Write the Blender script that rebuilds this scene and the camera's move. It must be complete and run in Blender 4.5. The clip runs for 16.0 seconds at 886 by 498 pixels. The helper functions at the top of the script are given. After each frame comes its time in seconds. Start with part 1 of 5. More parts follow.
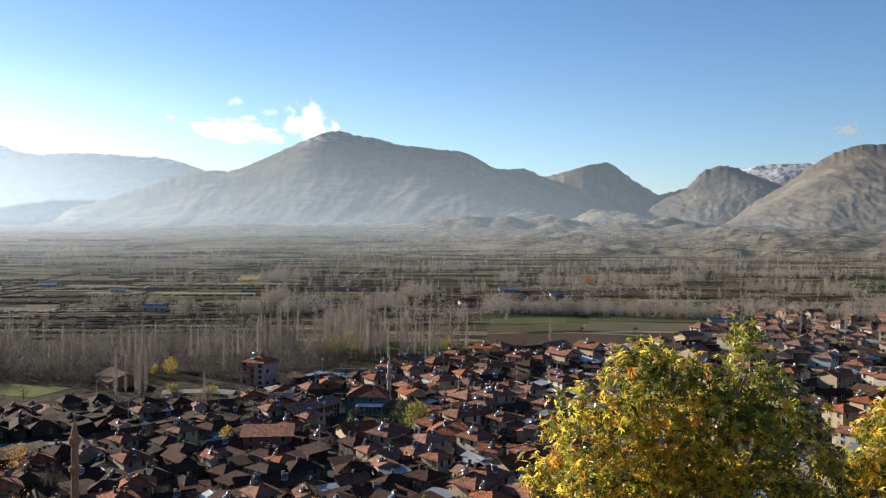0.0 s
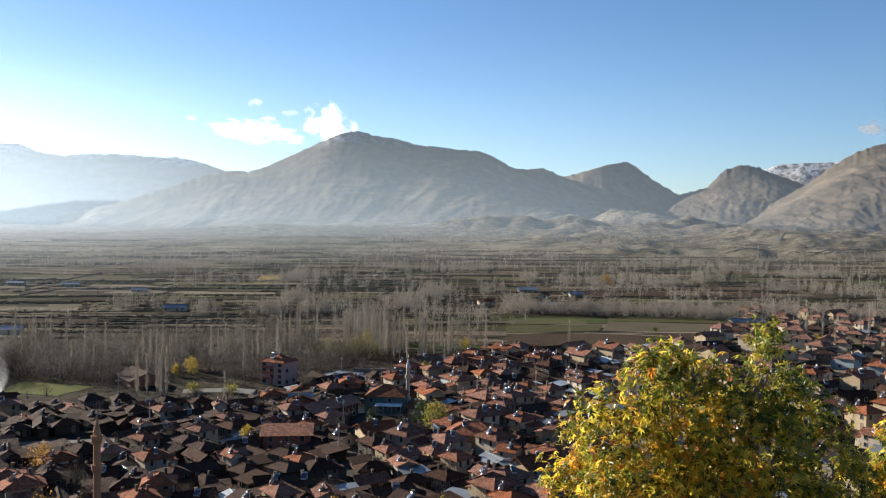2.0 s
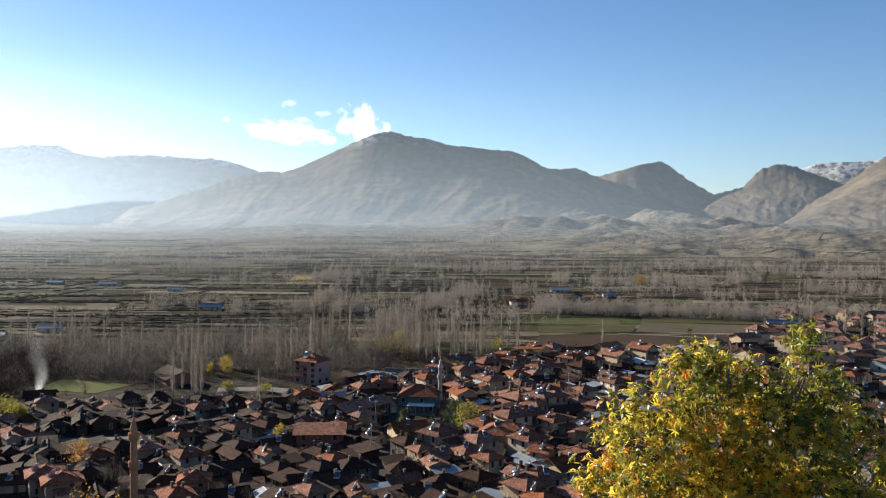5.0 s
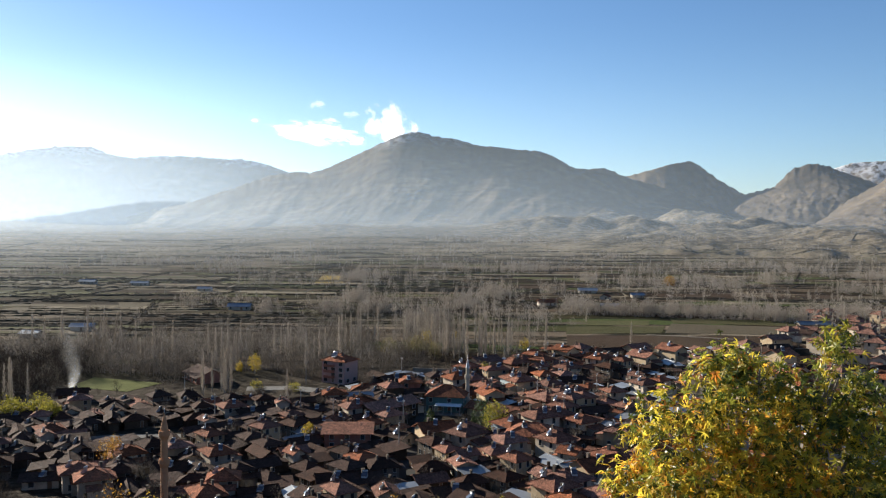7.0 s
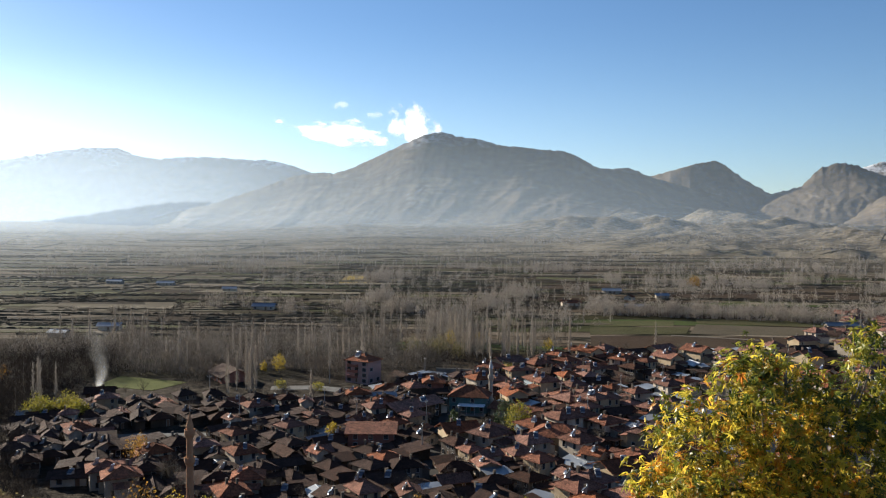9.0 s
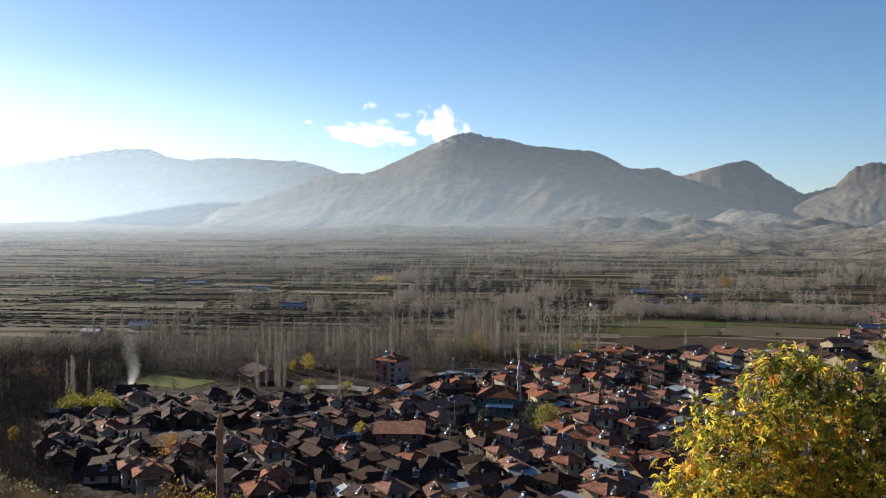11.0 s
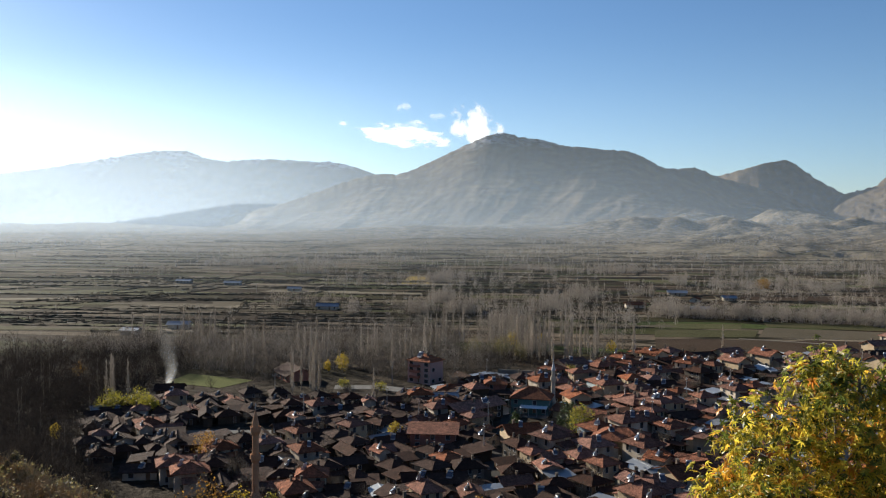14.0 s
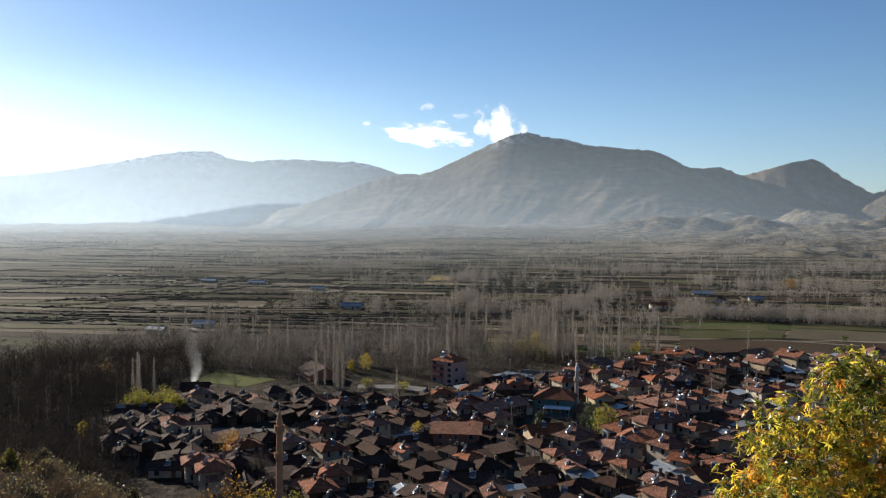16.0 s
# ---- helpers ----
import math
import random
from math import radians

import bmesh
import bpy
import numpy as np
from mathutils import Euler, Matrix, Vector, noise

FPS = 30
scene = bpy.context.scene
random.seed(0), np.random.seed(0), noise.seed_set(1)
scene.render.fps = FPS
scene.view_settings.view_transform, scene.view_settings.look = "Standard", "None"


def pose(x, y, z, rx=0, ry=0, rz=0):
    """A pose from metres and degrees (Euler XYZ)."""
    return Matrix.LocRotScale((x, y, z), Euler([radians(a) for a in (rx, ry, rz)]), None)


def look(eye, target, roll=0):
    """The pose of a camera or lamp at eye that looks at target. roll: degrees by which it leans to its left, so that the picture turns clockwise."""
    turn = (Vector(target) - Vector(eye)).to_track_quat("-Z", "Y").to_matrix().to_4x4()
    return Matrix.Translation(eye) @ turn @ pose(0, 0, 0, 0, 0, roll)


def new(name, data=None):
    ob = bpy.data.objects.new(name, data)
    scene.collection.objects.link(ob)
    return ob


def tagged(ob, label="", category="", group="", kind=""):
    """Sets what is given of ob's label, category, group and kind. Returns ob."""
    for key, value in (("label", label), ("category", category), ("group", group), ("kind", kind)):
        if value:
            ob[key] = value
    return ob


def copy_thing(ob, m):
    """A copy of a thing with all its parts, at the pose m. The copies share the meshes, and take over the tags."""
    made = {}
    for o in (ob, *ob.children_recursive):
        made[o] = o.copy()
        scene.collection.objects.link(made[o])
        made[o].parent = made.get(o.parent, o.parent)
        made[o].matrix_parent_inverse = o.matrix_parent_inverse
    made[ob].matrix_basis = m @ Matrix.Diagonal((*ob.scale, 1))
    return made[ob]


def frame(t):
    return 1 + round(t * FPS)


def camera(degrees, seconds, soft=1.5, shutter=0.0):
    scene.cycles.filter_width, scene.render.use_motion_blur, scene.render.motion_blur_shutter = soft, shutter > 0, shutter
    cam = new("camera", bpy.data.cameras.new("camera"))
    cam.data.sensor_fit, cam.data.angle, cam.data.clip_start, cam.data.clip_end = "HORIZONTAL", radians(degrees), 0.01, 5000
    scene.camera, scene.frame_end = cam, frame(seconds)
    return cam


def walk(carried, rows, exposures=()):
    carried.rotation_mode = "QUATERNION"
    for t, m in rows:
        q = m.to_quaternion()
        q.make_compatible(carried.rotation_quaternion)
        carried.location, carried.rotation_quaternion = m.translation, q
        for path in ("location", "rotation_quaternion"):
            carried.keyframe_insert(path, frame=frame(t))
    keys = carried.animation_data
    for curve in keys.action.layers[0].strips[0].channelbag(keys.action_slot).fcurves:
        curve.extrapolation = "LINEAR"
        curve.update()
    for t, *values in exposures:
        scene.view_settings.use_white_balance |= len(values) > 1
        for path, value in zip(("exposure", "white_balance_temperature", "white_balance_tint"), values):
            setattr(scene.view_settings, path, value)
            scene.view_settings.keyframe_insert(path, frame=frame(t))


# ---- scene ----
# ---- camera ----
EYE = 65.0
cam = camera(54.55, 16.0, soft=1.2)
# seconds, turn to the left, tilt, lean (degrees)
TURNS = [(0, 0.00, -1.90, -0.60), (0.5, 0.41, -1.90, -0.60), (1, 0.68, -1.90, -0.59), (1.5, 1.01, -1.90, -0.58), (2, 1.26, -1.91, -0.56), (2.5, 1.70, -1.91, -0.55), (3, 1.99, -1.92, -0.54), (3.5, 2.37, -1.92, -0.54), (4, 2.68, -1.92, -0.53), (6.5, 4.79, -1.92, -0.52), (7, 5.25, -1.92, -0.52), (7.5, 5.65, -1.92, -0.51), (8, 6.09, -1.92, -0.51), (8.5, 6.54, -1.92, -0.49), (9, 6.80, -1.92, -0.47), (11.5, 9.08, -1.91, -0.46), (12, 9.38, -1.90, -0.45), (12.5, 9.79, -1.90, -0.43), (13, 10.15, -1.89, -0.42), (13.5, 10.65, -1.89, -0.42), (14, 10.94, -1.89, -0.43), (14.5, 11.26, -1.90, -0.43), (15, 11.64, -1.90, -0.43), (15.5, 12.09, -1.91, -0.42), (16, 12.49, -1.91, -0.43)]
walk(cam, [(t, pose(0, 0, EYE, 90 + tilt, 0, yaw) @ pose(0, 0, 0, 0, 0, -lean)) for t, yaw, tilt, lean in TURNS], [(0.0, 1.52, 5650, 9), (4.0, 1.52, 5650, 9), (7.2, 1.49, 5650, 9), (8.8, 1.37, 5650, 9), (12.0, 1.31, 5650, 9), (16.0, 1.16, 5650, 9)])

# ---- light ----
SUN_AZ, SUN_EL = -53.0, 18.0
world = bpy.data.worlds.new("sky")
scene.world = world
world.use_nodes = True
wn = world.node_tree
wn.nodes.clear()
sky = wn.nodes.new("ShaderNodeTexSky")
sky.sky_type = "NISHITA"
sky.sun_disc = False
sky.sun_elevation, sky.sun_rotation = radians(SUN_EL), radians(SUN_AZ)
sky.altitude, sky.air_density, sky.dust_density, sky.ozone_density = 1000, 1.0, 0.42, 2.8
wbg = wn.nodes.new("ShaderNodeBackground")
wbg.inputs["Strength"].default_value = 0.044
wout = wn.nodes.new("ShaderNodeOutputWorld")
wn.links.new(sky.outputs[0], wbg.inputs["Color"])
wn.links.new(wbg.outputs[0], wout.inputs["Surface"])

sun_data = bpy.data.lights.new("sun", "SUN")
sun_data.energy, sun_data.angle, sun_data.color = 5.0, radians(0.6), (1.0, 0.84, 0.62)
sun = new("sun", sun_data)
sun_way = Vector((math.sin(radians(SUN_AZ)) * math.cos(radians(SUN_EL)), math.cos(radians(SUN_AZ)) * math.cos(radians(SUN_EL)), math.sin(radians(SUN_EL))))
sun.matrix_world = look((0, 0, 900), Vector((0, 0, 900)) - sun_way)


# ---- materials ----
class Nodes:
    """A small helper that wires up a node material."""

    def __init__(self, name):
        self.mat = bpy.data.materials.new(name)
        self.mat.use_nodes = True
        self.t = self.mat.node_tree
        self.t.nodes.clear()
        self.out = self.n("OutputMaterial")

    def n(self, kind, operation="", data_type="", blend_type="", use_clamp=False, bands_direction="", distance="", voronoi_dimensions="", feature=""):
        node = self.t.nodes.new("ShaderNode" + kind)
        if data_type:
            node.data_type = data_type
        if blend_type:
            node.blend_type = blend_type
        if operation:
            node.operation = operation
        if use_clamp:
            node.use_clamp = True
        if bands_direction:
            node.bands_direction = bands_direction
        if voronoi_dimensions:
            node.voronoi_dimensions = voronoi_dimensions
        if feature:
            node.feature = feature
        if distance:
            node.distance = distance
        return node

    def put(self, socket, value):
        if hasattr(value, "is_output"):
            self.t.links.new(value, socket)
        elif isinstance(value, tuple) and len(value) == 3 and socket.type == "RGBA":
            socket.default_value = (*value, 1)
        else:
            socket.default_value = value

    def coord(self, kind="Object"):
        return self.n("TexCoord").outputs[kind]

    def position(self):
        return self.n("NewGeometry").outputs["Position"]

    def scaled(self, vec, scale):
        m = self.n("Mapping")
        self.put(m.inputs["Vector"], vec)
        self.put(m.inputs["Scale"], scale)
        return m.outputs[0]

    def noise(self, vec, scale, detail=4.0, rough=0.55):
        nd = self.n("TexNoise")
        self.put(nd.inputs["Vector"], vec)
        self.put(nd.inputs["Scale"], scale)
        self.put(nd.inputs["Detail"], detail)
        self.put(nd.inputs["Roughness"], rough)
        return nd.outputs["Fac"]

    def ramp(self, fac, *stops, mode="LINEAR"):
        r = self.n("ValToRGB")
        r.color_ramp.interpolation = mode
        while len(r.color_ramp.elements) < len(stops):
            r.color_ramp.elements.new(0.5)
        for e, (p, c) in zip(r.color_ramp.elements, stops):
            e.position = p
            e.color = (c, c, c, 1) if isinstance(c, (int, float)) else (*c, 1)
        self.put(r.inputs[0], fac)
        return r.outputs[0]

    def mix(self, fac, a, b, blend="MIX"):
        m = self.n("Mix", data_type="RGBA", blend_type=blend)
        self.put(m.inputs[0], fac)
        self.put(m.inputs[6], a)
        self.put(m.inputs[7], b)
        return m.outputs[2]

    def math(self, op, a, b=0.0, clamp=False):
        m = self.n("Math", operation=op, use_clamp=clamp)
        self.put(m.inputs[0], a)
        self.put(m.inputs[1], b)
        return m.outputs[0]

    def split(self, vec):
        s = self.n("SeparateXYZ")
        self.put(s.inputs[0], vec)
        return s.outputs

    def random(self):
        return self.n("ObjectInfo").outputs["Random"]

    def island(self):
        return self.n("NewGeometry").outputs["Random Per Island"]

    def bump(self, height, strength, distance):
        b = self.n("Bump")
        self.put(b.inputs["Height"], height)
        self.put(b.inputs["Strength"], strength)
        self.put(b.inputs["Distance"], distance)
        return b.outputs[0]

    def surface(self, color, rough=0.8, normal=None, metal=0.0, spec=None):
        p = self.n("BsdfPrincipled")
        self.put(p.inputs["Base Color"], color)
        self.put(p.inputs["Roughness"], rough)
        self.put(p.inputs["Metallic"], metal)
        self.put(p.inputs["Specular IOR Level"], spec if spec is not None else (0.04 if rough > 0.75 else 0.4))
        if normal is not None:
            self.put(p.inputs["Normal"], normal)
        self.t.links.new(p.outputs[0], self.out.inputs["Surface"])
        return self.mat


def plain(name, a, b, size=1.0, rough=0.8, spread=0.0, metal=0.0, relief=0.3, dist=0.02):
    """Two tones at two scales, fine relief, and a shift from thing to thing."""
    k = Nodes(name)
    v = k.coord()
    big = k.noise(v, 0.35 / size, 3)
    fine = k.noise(v, 4.0 / size, 5, 0.65)
    f = k.math("ADD", k.math("MULTIPLY", big, 0.6), k.math("MULTIPLY", fine, 0.4))
    col = k.ramp(f, (0.36, a), (0.64, b))
    if spread:
        hue = k.n("HueSaturation")
        k.put(hue.inputs["Value"], k.math("ADD", 1.0 - spread, k.math("MULTIPLY", k.random(), 2 * spread)))
        k.put(hue.inputs["Color"], col)
        col = hue.outputs[0]
    return k.surface(col, rough, k.bump(fine, relief, dist), metal)


def roof_material(name, new_c, old_c):
    """Clay tiles: rows along the fall, patches of old and new tiles, soot and lichen."""
    k = Nodes(name)
    v = k.coord()
    wave = k.n("TexWave", bands_direction="X")
    k.put(wave.inputs["Vector"], v)
    k.put(wave.inputs["Scale"], 1.0)
    k.put(wave.inputs["Distortion"], 0.6)
    patch = k.noise(v, 0.8, 5, 0.65)
    fine = k.noise(v, 3.2, 5, 0.75)
    f = k.math("ADD", k.math("MULTIPLY", patch, 0.5), k.math("MULTIPLY", fine, 0.5))
    col = k.ramp(f, (0.40, old_c), (0.51, tuple(0.5 * (a + b) for a, b in zip(new_c, old_c))), (0.61, new_c))
    hue = k.n("HueSaturation")
    rnd = k.random()
    k.put(hue.inputs["Value"], k.math("ADD", 0.66, k.math("MULTIPLY", rnd, 0.6)))
    k.put(hue.inputs["Saturation"], k.math("ADD", 0.70, k.math("MULTIPLY", k.math("FRACT", k.math("MULTIPLY", rnd, 7.3)), 0.32)))
    k.put(hue.inputs["Color"], col)
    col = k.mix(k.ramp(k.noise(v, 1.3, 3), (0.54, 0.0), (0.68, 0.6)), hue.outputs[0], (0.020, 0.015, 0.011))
    col = k.mix(k.math("MULTIPLY", wave.outputs["Fac"], 0.2), col, (0.02, 0.013, 0.010))
    h = k.math("ADD", wave.outputs["Fac"], k.math("MULTIPLY", fine, 0.6))
    return k.surface(col, 0.9, k.bump(h, 0.6, 0.06), spec=0.06)


def leaf_material(name, stops, through_light=0.5, rough=0.6, gloss=0.25):
    k = Nodes(name)
    col = k.ramp(k.island(), *stops)
    col = k.mix(k.ramp(k.noise(k.coord(), 0.9, 3), (0.52, 0.0), (0.68, 0.4)), col, k.mix(k.island(), (0.06, 0.09, 0.018), (0.15, 0.16, 0.03)))
    d = k.n("BsdfPrincipled")
    k.put(d.inputs["Base Color"], col)
    k.put(d.inputs["Roughness"], rough)
    k.put(d.inputs["Specular IOR Level"], gloss)
    tr = k.n("BsdfTranslucent")
    k.put(tr.inputs["Color"], col)
    m = k.n("MixShader")
    k.put(m.inputs[0], through_light)
    k.t.links.new(d.outputs[0], m.inputs[1])
    k.t.links.new(tr.outputs[0], m.inputs[2])
    k.t.links.new(m.outputs[0], k.out.inputs["Surface"])
    return k.mat


def twig_material(name, a, b):
    """Pale bark of thin twigs; a little light passes through the fine spray."""
    k = Nodes(name)
    f = k.math("ADD", k.math("MULTIPLY", k.noise(k.position(), 0.03, 3), 0.5), k.math("MULTIPLY", k.island(), 0.5))
    col = k.ramp(f, (0.25, a), (0.75, b))
    hue = k.n("HueSaturation")
    k.put(hue.inputs["Value"], k.math("ADD", 0.8, k.math("MULTIPLY", k.random(), 0.35)))
    k.put(hue.inputs["Color"], col)
    d, tr, m = k.n("BsdfDiffuse"), k.n("BsdfTranslucent"), k.n("MixShader")
    k.put(d.inputs["Color"], hue.outputs[0])
    k.put(tr.inputs["Color"], hue.outputs[0])
    k.put(m.inputs[0], 0.18)
    k.t.links.new(d.outputs[0], m.inputs[1])
    k.t.links.new(tr.outputs[0], m.inputs[2])
    k.t.links.new(m.outputs[0], k.out.inputs["Surface"])
    return k.mat


def ground_material():
    """Valley floor: strips of field, meadow and fallow, dry grass on the slopes."""
    k = Nodes("valley_ground")
    pos = k.position()
    x, y, z = k.split(pos)[:3]
    warp = k.n("VectorMath", operation="ADD")
    nz = k.n("TexNoise")
    k.put(nz.inputs["Vector"], pos)
    k.put(nz.inputs["Scale"], 0.006)
    k.put(nz.inputs["Detail"], 2.0)
    sc = k.n("VectorMath", operation="SCALE")
    k.put(sc.inputs[0], nz.outputs["Color"])
    k.put(sc.inputs["Scale"], 70.0)
    k.put(warp.inputs[0], pos)
    k.put(warp.inputs[1], sc.outputs[0])
    rot = k.n("Mapping")
    k.put(rot.inputs["Vector"], warp.outputs[0])
    k.put(rot.inputs["Rotation"], (0, 0, radians(8)))
    k.put(rot.inputs["Scale"], (1 / 120.0, 1 / 21.0, 0.0))
    cell = k.n("TexVoronoi", distance="CHEBYCHEV", voronoi_dimensions="2D")
    k.put(cell.inputs["Vector"], rot.outputs[0])
    k.put(cell.inputs["Scale"], 1.0)
    edge = k.n("TexVoronoi", feature="DISTANCE_TO_EDGE", voronoi_dimensions="2D")
    k.put(edge.inputs["Vector"], rot.outputs[0])
    k.put(edge.inputs["Scale"], 1.0)
    pick = k.split(cell.outputs["Color"])[0]
    fields = k.ramp(pick, (0.0, (0.027, 0.018, 0.012)), (0.18, (0.098, 0.074, 0.050)), (0.34, (0.046, 0.041, 0.019)), (0.46, (0.16, 0.127, 0.09)), (0.60, (0.040, 0.027, 0.018)),
                    (0.76, (0.052, 0.055, 0.022)), (0.86, (0.215, 0.178, 0.128)), (0.93, (0.060, 0.078, 0.026)), mode="CONSTANT")
    wav = k.n("TexWave", bands_direction="Y")
    k.put(wav.inputs["Vector"], k.scaled(pos, (0.02, 0.25, 0.0)))
    k.put(wav.inputs["Scale"], 0.6)
    k.put(wav.inputs["Distortion"], 3.0)
    fields = k.mix(k.math("MULTIPLY", wav.outputs["Fac"], 0.35), fields, (0.016, 0.013, 0.009))
    fields = k.mix(k.ramp(edge.outputs["Distance"], (0.03, 0.95), (0.13, 0.0)), fields, (0.016, 0.015, 0.010))
    fine = k.noise(pos, 0.09, 6, 0.7)
    coarse = k.noise(pos, 0.008, 5, 0.6)
    dry = k.ramp(k.math("ADD", k.math("MULTIPLY", fine, 0.5), k.math("MULTIPLY", coarse, 0.5)), (0.36, (0.085, 0.071, 0.050)), (0.5, (0.19, 0.161, 0.115)), (0.62, (0.27, 0.232, 0.17)))
    gully = k.noise(k.scaled(pos, (0.012, 0.03, 0.02)), 1.0, 7, 0.7)
    dry = k.mix(k.ramp(gully, (0.49, 0.0), (0.61, 0.7)), dry, (0.030, 0.026, 0.018))
    far = k.n("VectorMath", operation="LENGTH")
    k.put(far.inputs[0], k.scaled(pos, (1.0, 1.0, 0.0)))
    f_far = k.ramp(k.math("MULTIPLY", k.math("ADD", far.outputs["Value"], k.math("MULTIPLY", coarse, 500.0)), 1 / 4000.0), (0.33, 0.0), (0.50, 0.9))
    col = k.mix(f_far, fields, dry)
    knoll = k.math("MULTIPLY", k.ramp(k.math("MULTIPLY", z, 0.01), (0.10, 0.0), (0.32, 0.8)), f_far)
    col = k.mix(knoll, col, k.ramp(k.noise(pos, 0.045, 7, 0.75), (0.40, (0.034, 0.030, 0.022)), (0.51, (0.11, 0.092, 0.068)), (0.62, (0.21, 0.178, 0.132))))
    # trodden earth and rubble between the houses, dry grass on the castle hill
    earth = k.ramp(k.noise(pos, 0.25, 6, 0.7), (0.36, (0.0182, 0.014, 0.0098)), (0.5, (0.0364, 0.0294, 0.021)), (0.64, (0.0735, 0.0616, 0.0476)))
    # ground colour darkened towards the left, standing in for the dimmer backlit side
    low = k.ramp(k.math("ADD", k.math("MULTIPLY", x, 0.0016), k.math("MULTIPLY", coarse, 0.8)), (0.0, 0.9), (0.35, 0.0))
    col = k.mix(low, col, k.mix(0.28, col, (0.016, 0.014, 0.010)))
    f_vill = k.ramp(k.math("MULTIPLY", k.math("ADD", far.outputs["Value"], k.math("MULTIPLY", coarse, 120.0)), 1 / 1000.0), (0.40, 1.0), (0.47, 0.0))
    col = k.mix(f_vill, col, earth)
    hill = k.ramp(k.noise(pos, 0.7, 6, 0.7), (0.35, (0.036, 0.039, 0.012)), (0.52, (0.09, 0.072, 0.036)), (0.66, (0.15, 0.126, 0.078)))
    tall = k.math("MULTIPLY", k.ramp(k.math("MULTIPLY", z, 0.02), (0.06, 0.0), (0.2, 1.0)), k.ramp(k.math("MULTIPLY", far.outputs["Value"], 0.001), (0.20, 1.0), (0.30, 0.0)))
    col = k.mix(tall, col, hill)
    b = k.bump(k.math("ADD", fine, k.math("MULTIPLY", coarse, 2.0)), 0.6, 4.0)
    return k.surface(col, 0.95, b, spec=0.02)


def mountain_material(name, low, mid, rock, snow_from, snow_to, snow_amount=1.0, relief=0.45):
    """Dry slopes with scrub, rock where it is rough, a dusting of snow on the heights."""
    k = Nodes(name)
    pos = k.position()
    z = k.split(pos)[2]
    a = k.noise(pos, 0.004, 8, 0.62)
    b = k.noise(pos, 0.03, 6, 0.7)
    streak = k.noise(k.scaled(pos, (0.02, 0.004, 0.012)), 1.0, 6, 0.65)
    f = k.math("ADD", k.math("MULTIPLY", a, 0.45), k.math("ADD", k.math("MULTIPLY", b, 0.3), k.math("MULTIPLY", streak, 0.25)))
    col = k.ramp(f, (0.38, rock), (0.50, low), (0.62, mid))
    scrub = k.ramp(k.noise(pos, 0.05, 4, 0.75), (0.55, 0.0), (0.63, 0.6))
    col = k.mix(scrub, col, (0.09, 0.085, 0.06))
    h = k.math("ADD", z, k.math("MULTIPLY", k.math("SUBTRACT", a, 0.5), 260.0))
    white = k.math("MULTIPLY", k.ramp(k.math("DIVIDE", k.math("SUBTRACT", h, snow_from), snow_to - snow_from, True), (0.0, 0.0), (1.0, 1.0)), k.ramp(b, (0.42, 0.0), (0.55, snow_amount)))
    col = k.mix(white, col, (0.78, 0.80, 0.84))
    return k.surface(col, 0.92, k.bump(k.math("ADD", k.math("MULTIPLY", a, 1.2), b), relief, 9.0), spec=0.02)


def haze_material(name, strength, top, floor=0.0, side=None):
    """Thin sunlit haze: lets most light through and scatters the rest; thins out upwards."""
    k = Nodes(name)
    z = k.split(k.position())[2]
    f = k.ramp(k.math("DIVIDE", k.math("SUBTRACT", z, floor), top - floor, True), (0.0, strength * 0.08), (min(0.34, 45.0 / top), strength * 0.9), (0.36, strength * 0.72), (0.75, strength * 0.22), (1.0, 0.0))
    if side:
        f = k.math("MULTIPLY", f, k.ramp(k.math("DIVIDE", k.math("SUBTRACT", k.split(k.position())[0], side[0]), side[1] - side[0], True), (0.0, 1.0), (0.5, side[2]), (1.0, side[3])))
    tr = k.n("BsdfTransparent")
    sc = k.n("BsdfTranslucent")
    k.put(sc.inputs["Color"], (0.66, 0.81, 1.0))
    m = k.n("MixShader")
    k.put(m.inputs[0], f)
    k.t.links.new(tr.outputs[0], m.inputs[1])
    k.t.links.new(sc.outputs[0], m.inputs[2])
    k.t.links.new(m.outputs[0], k.out.inputs["Surface"])
    return k.mat


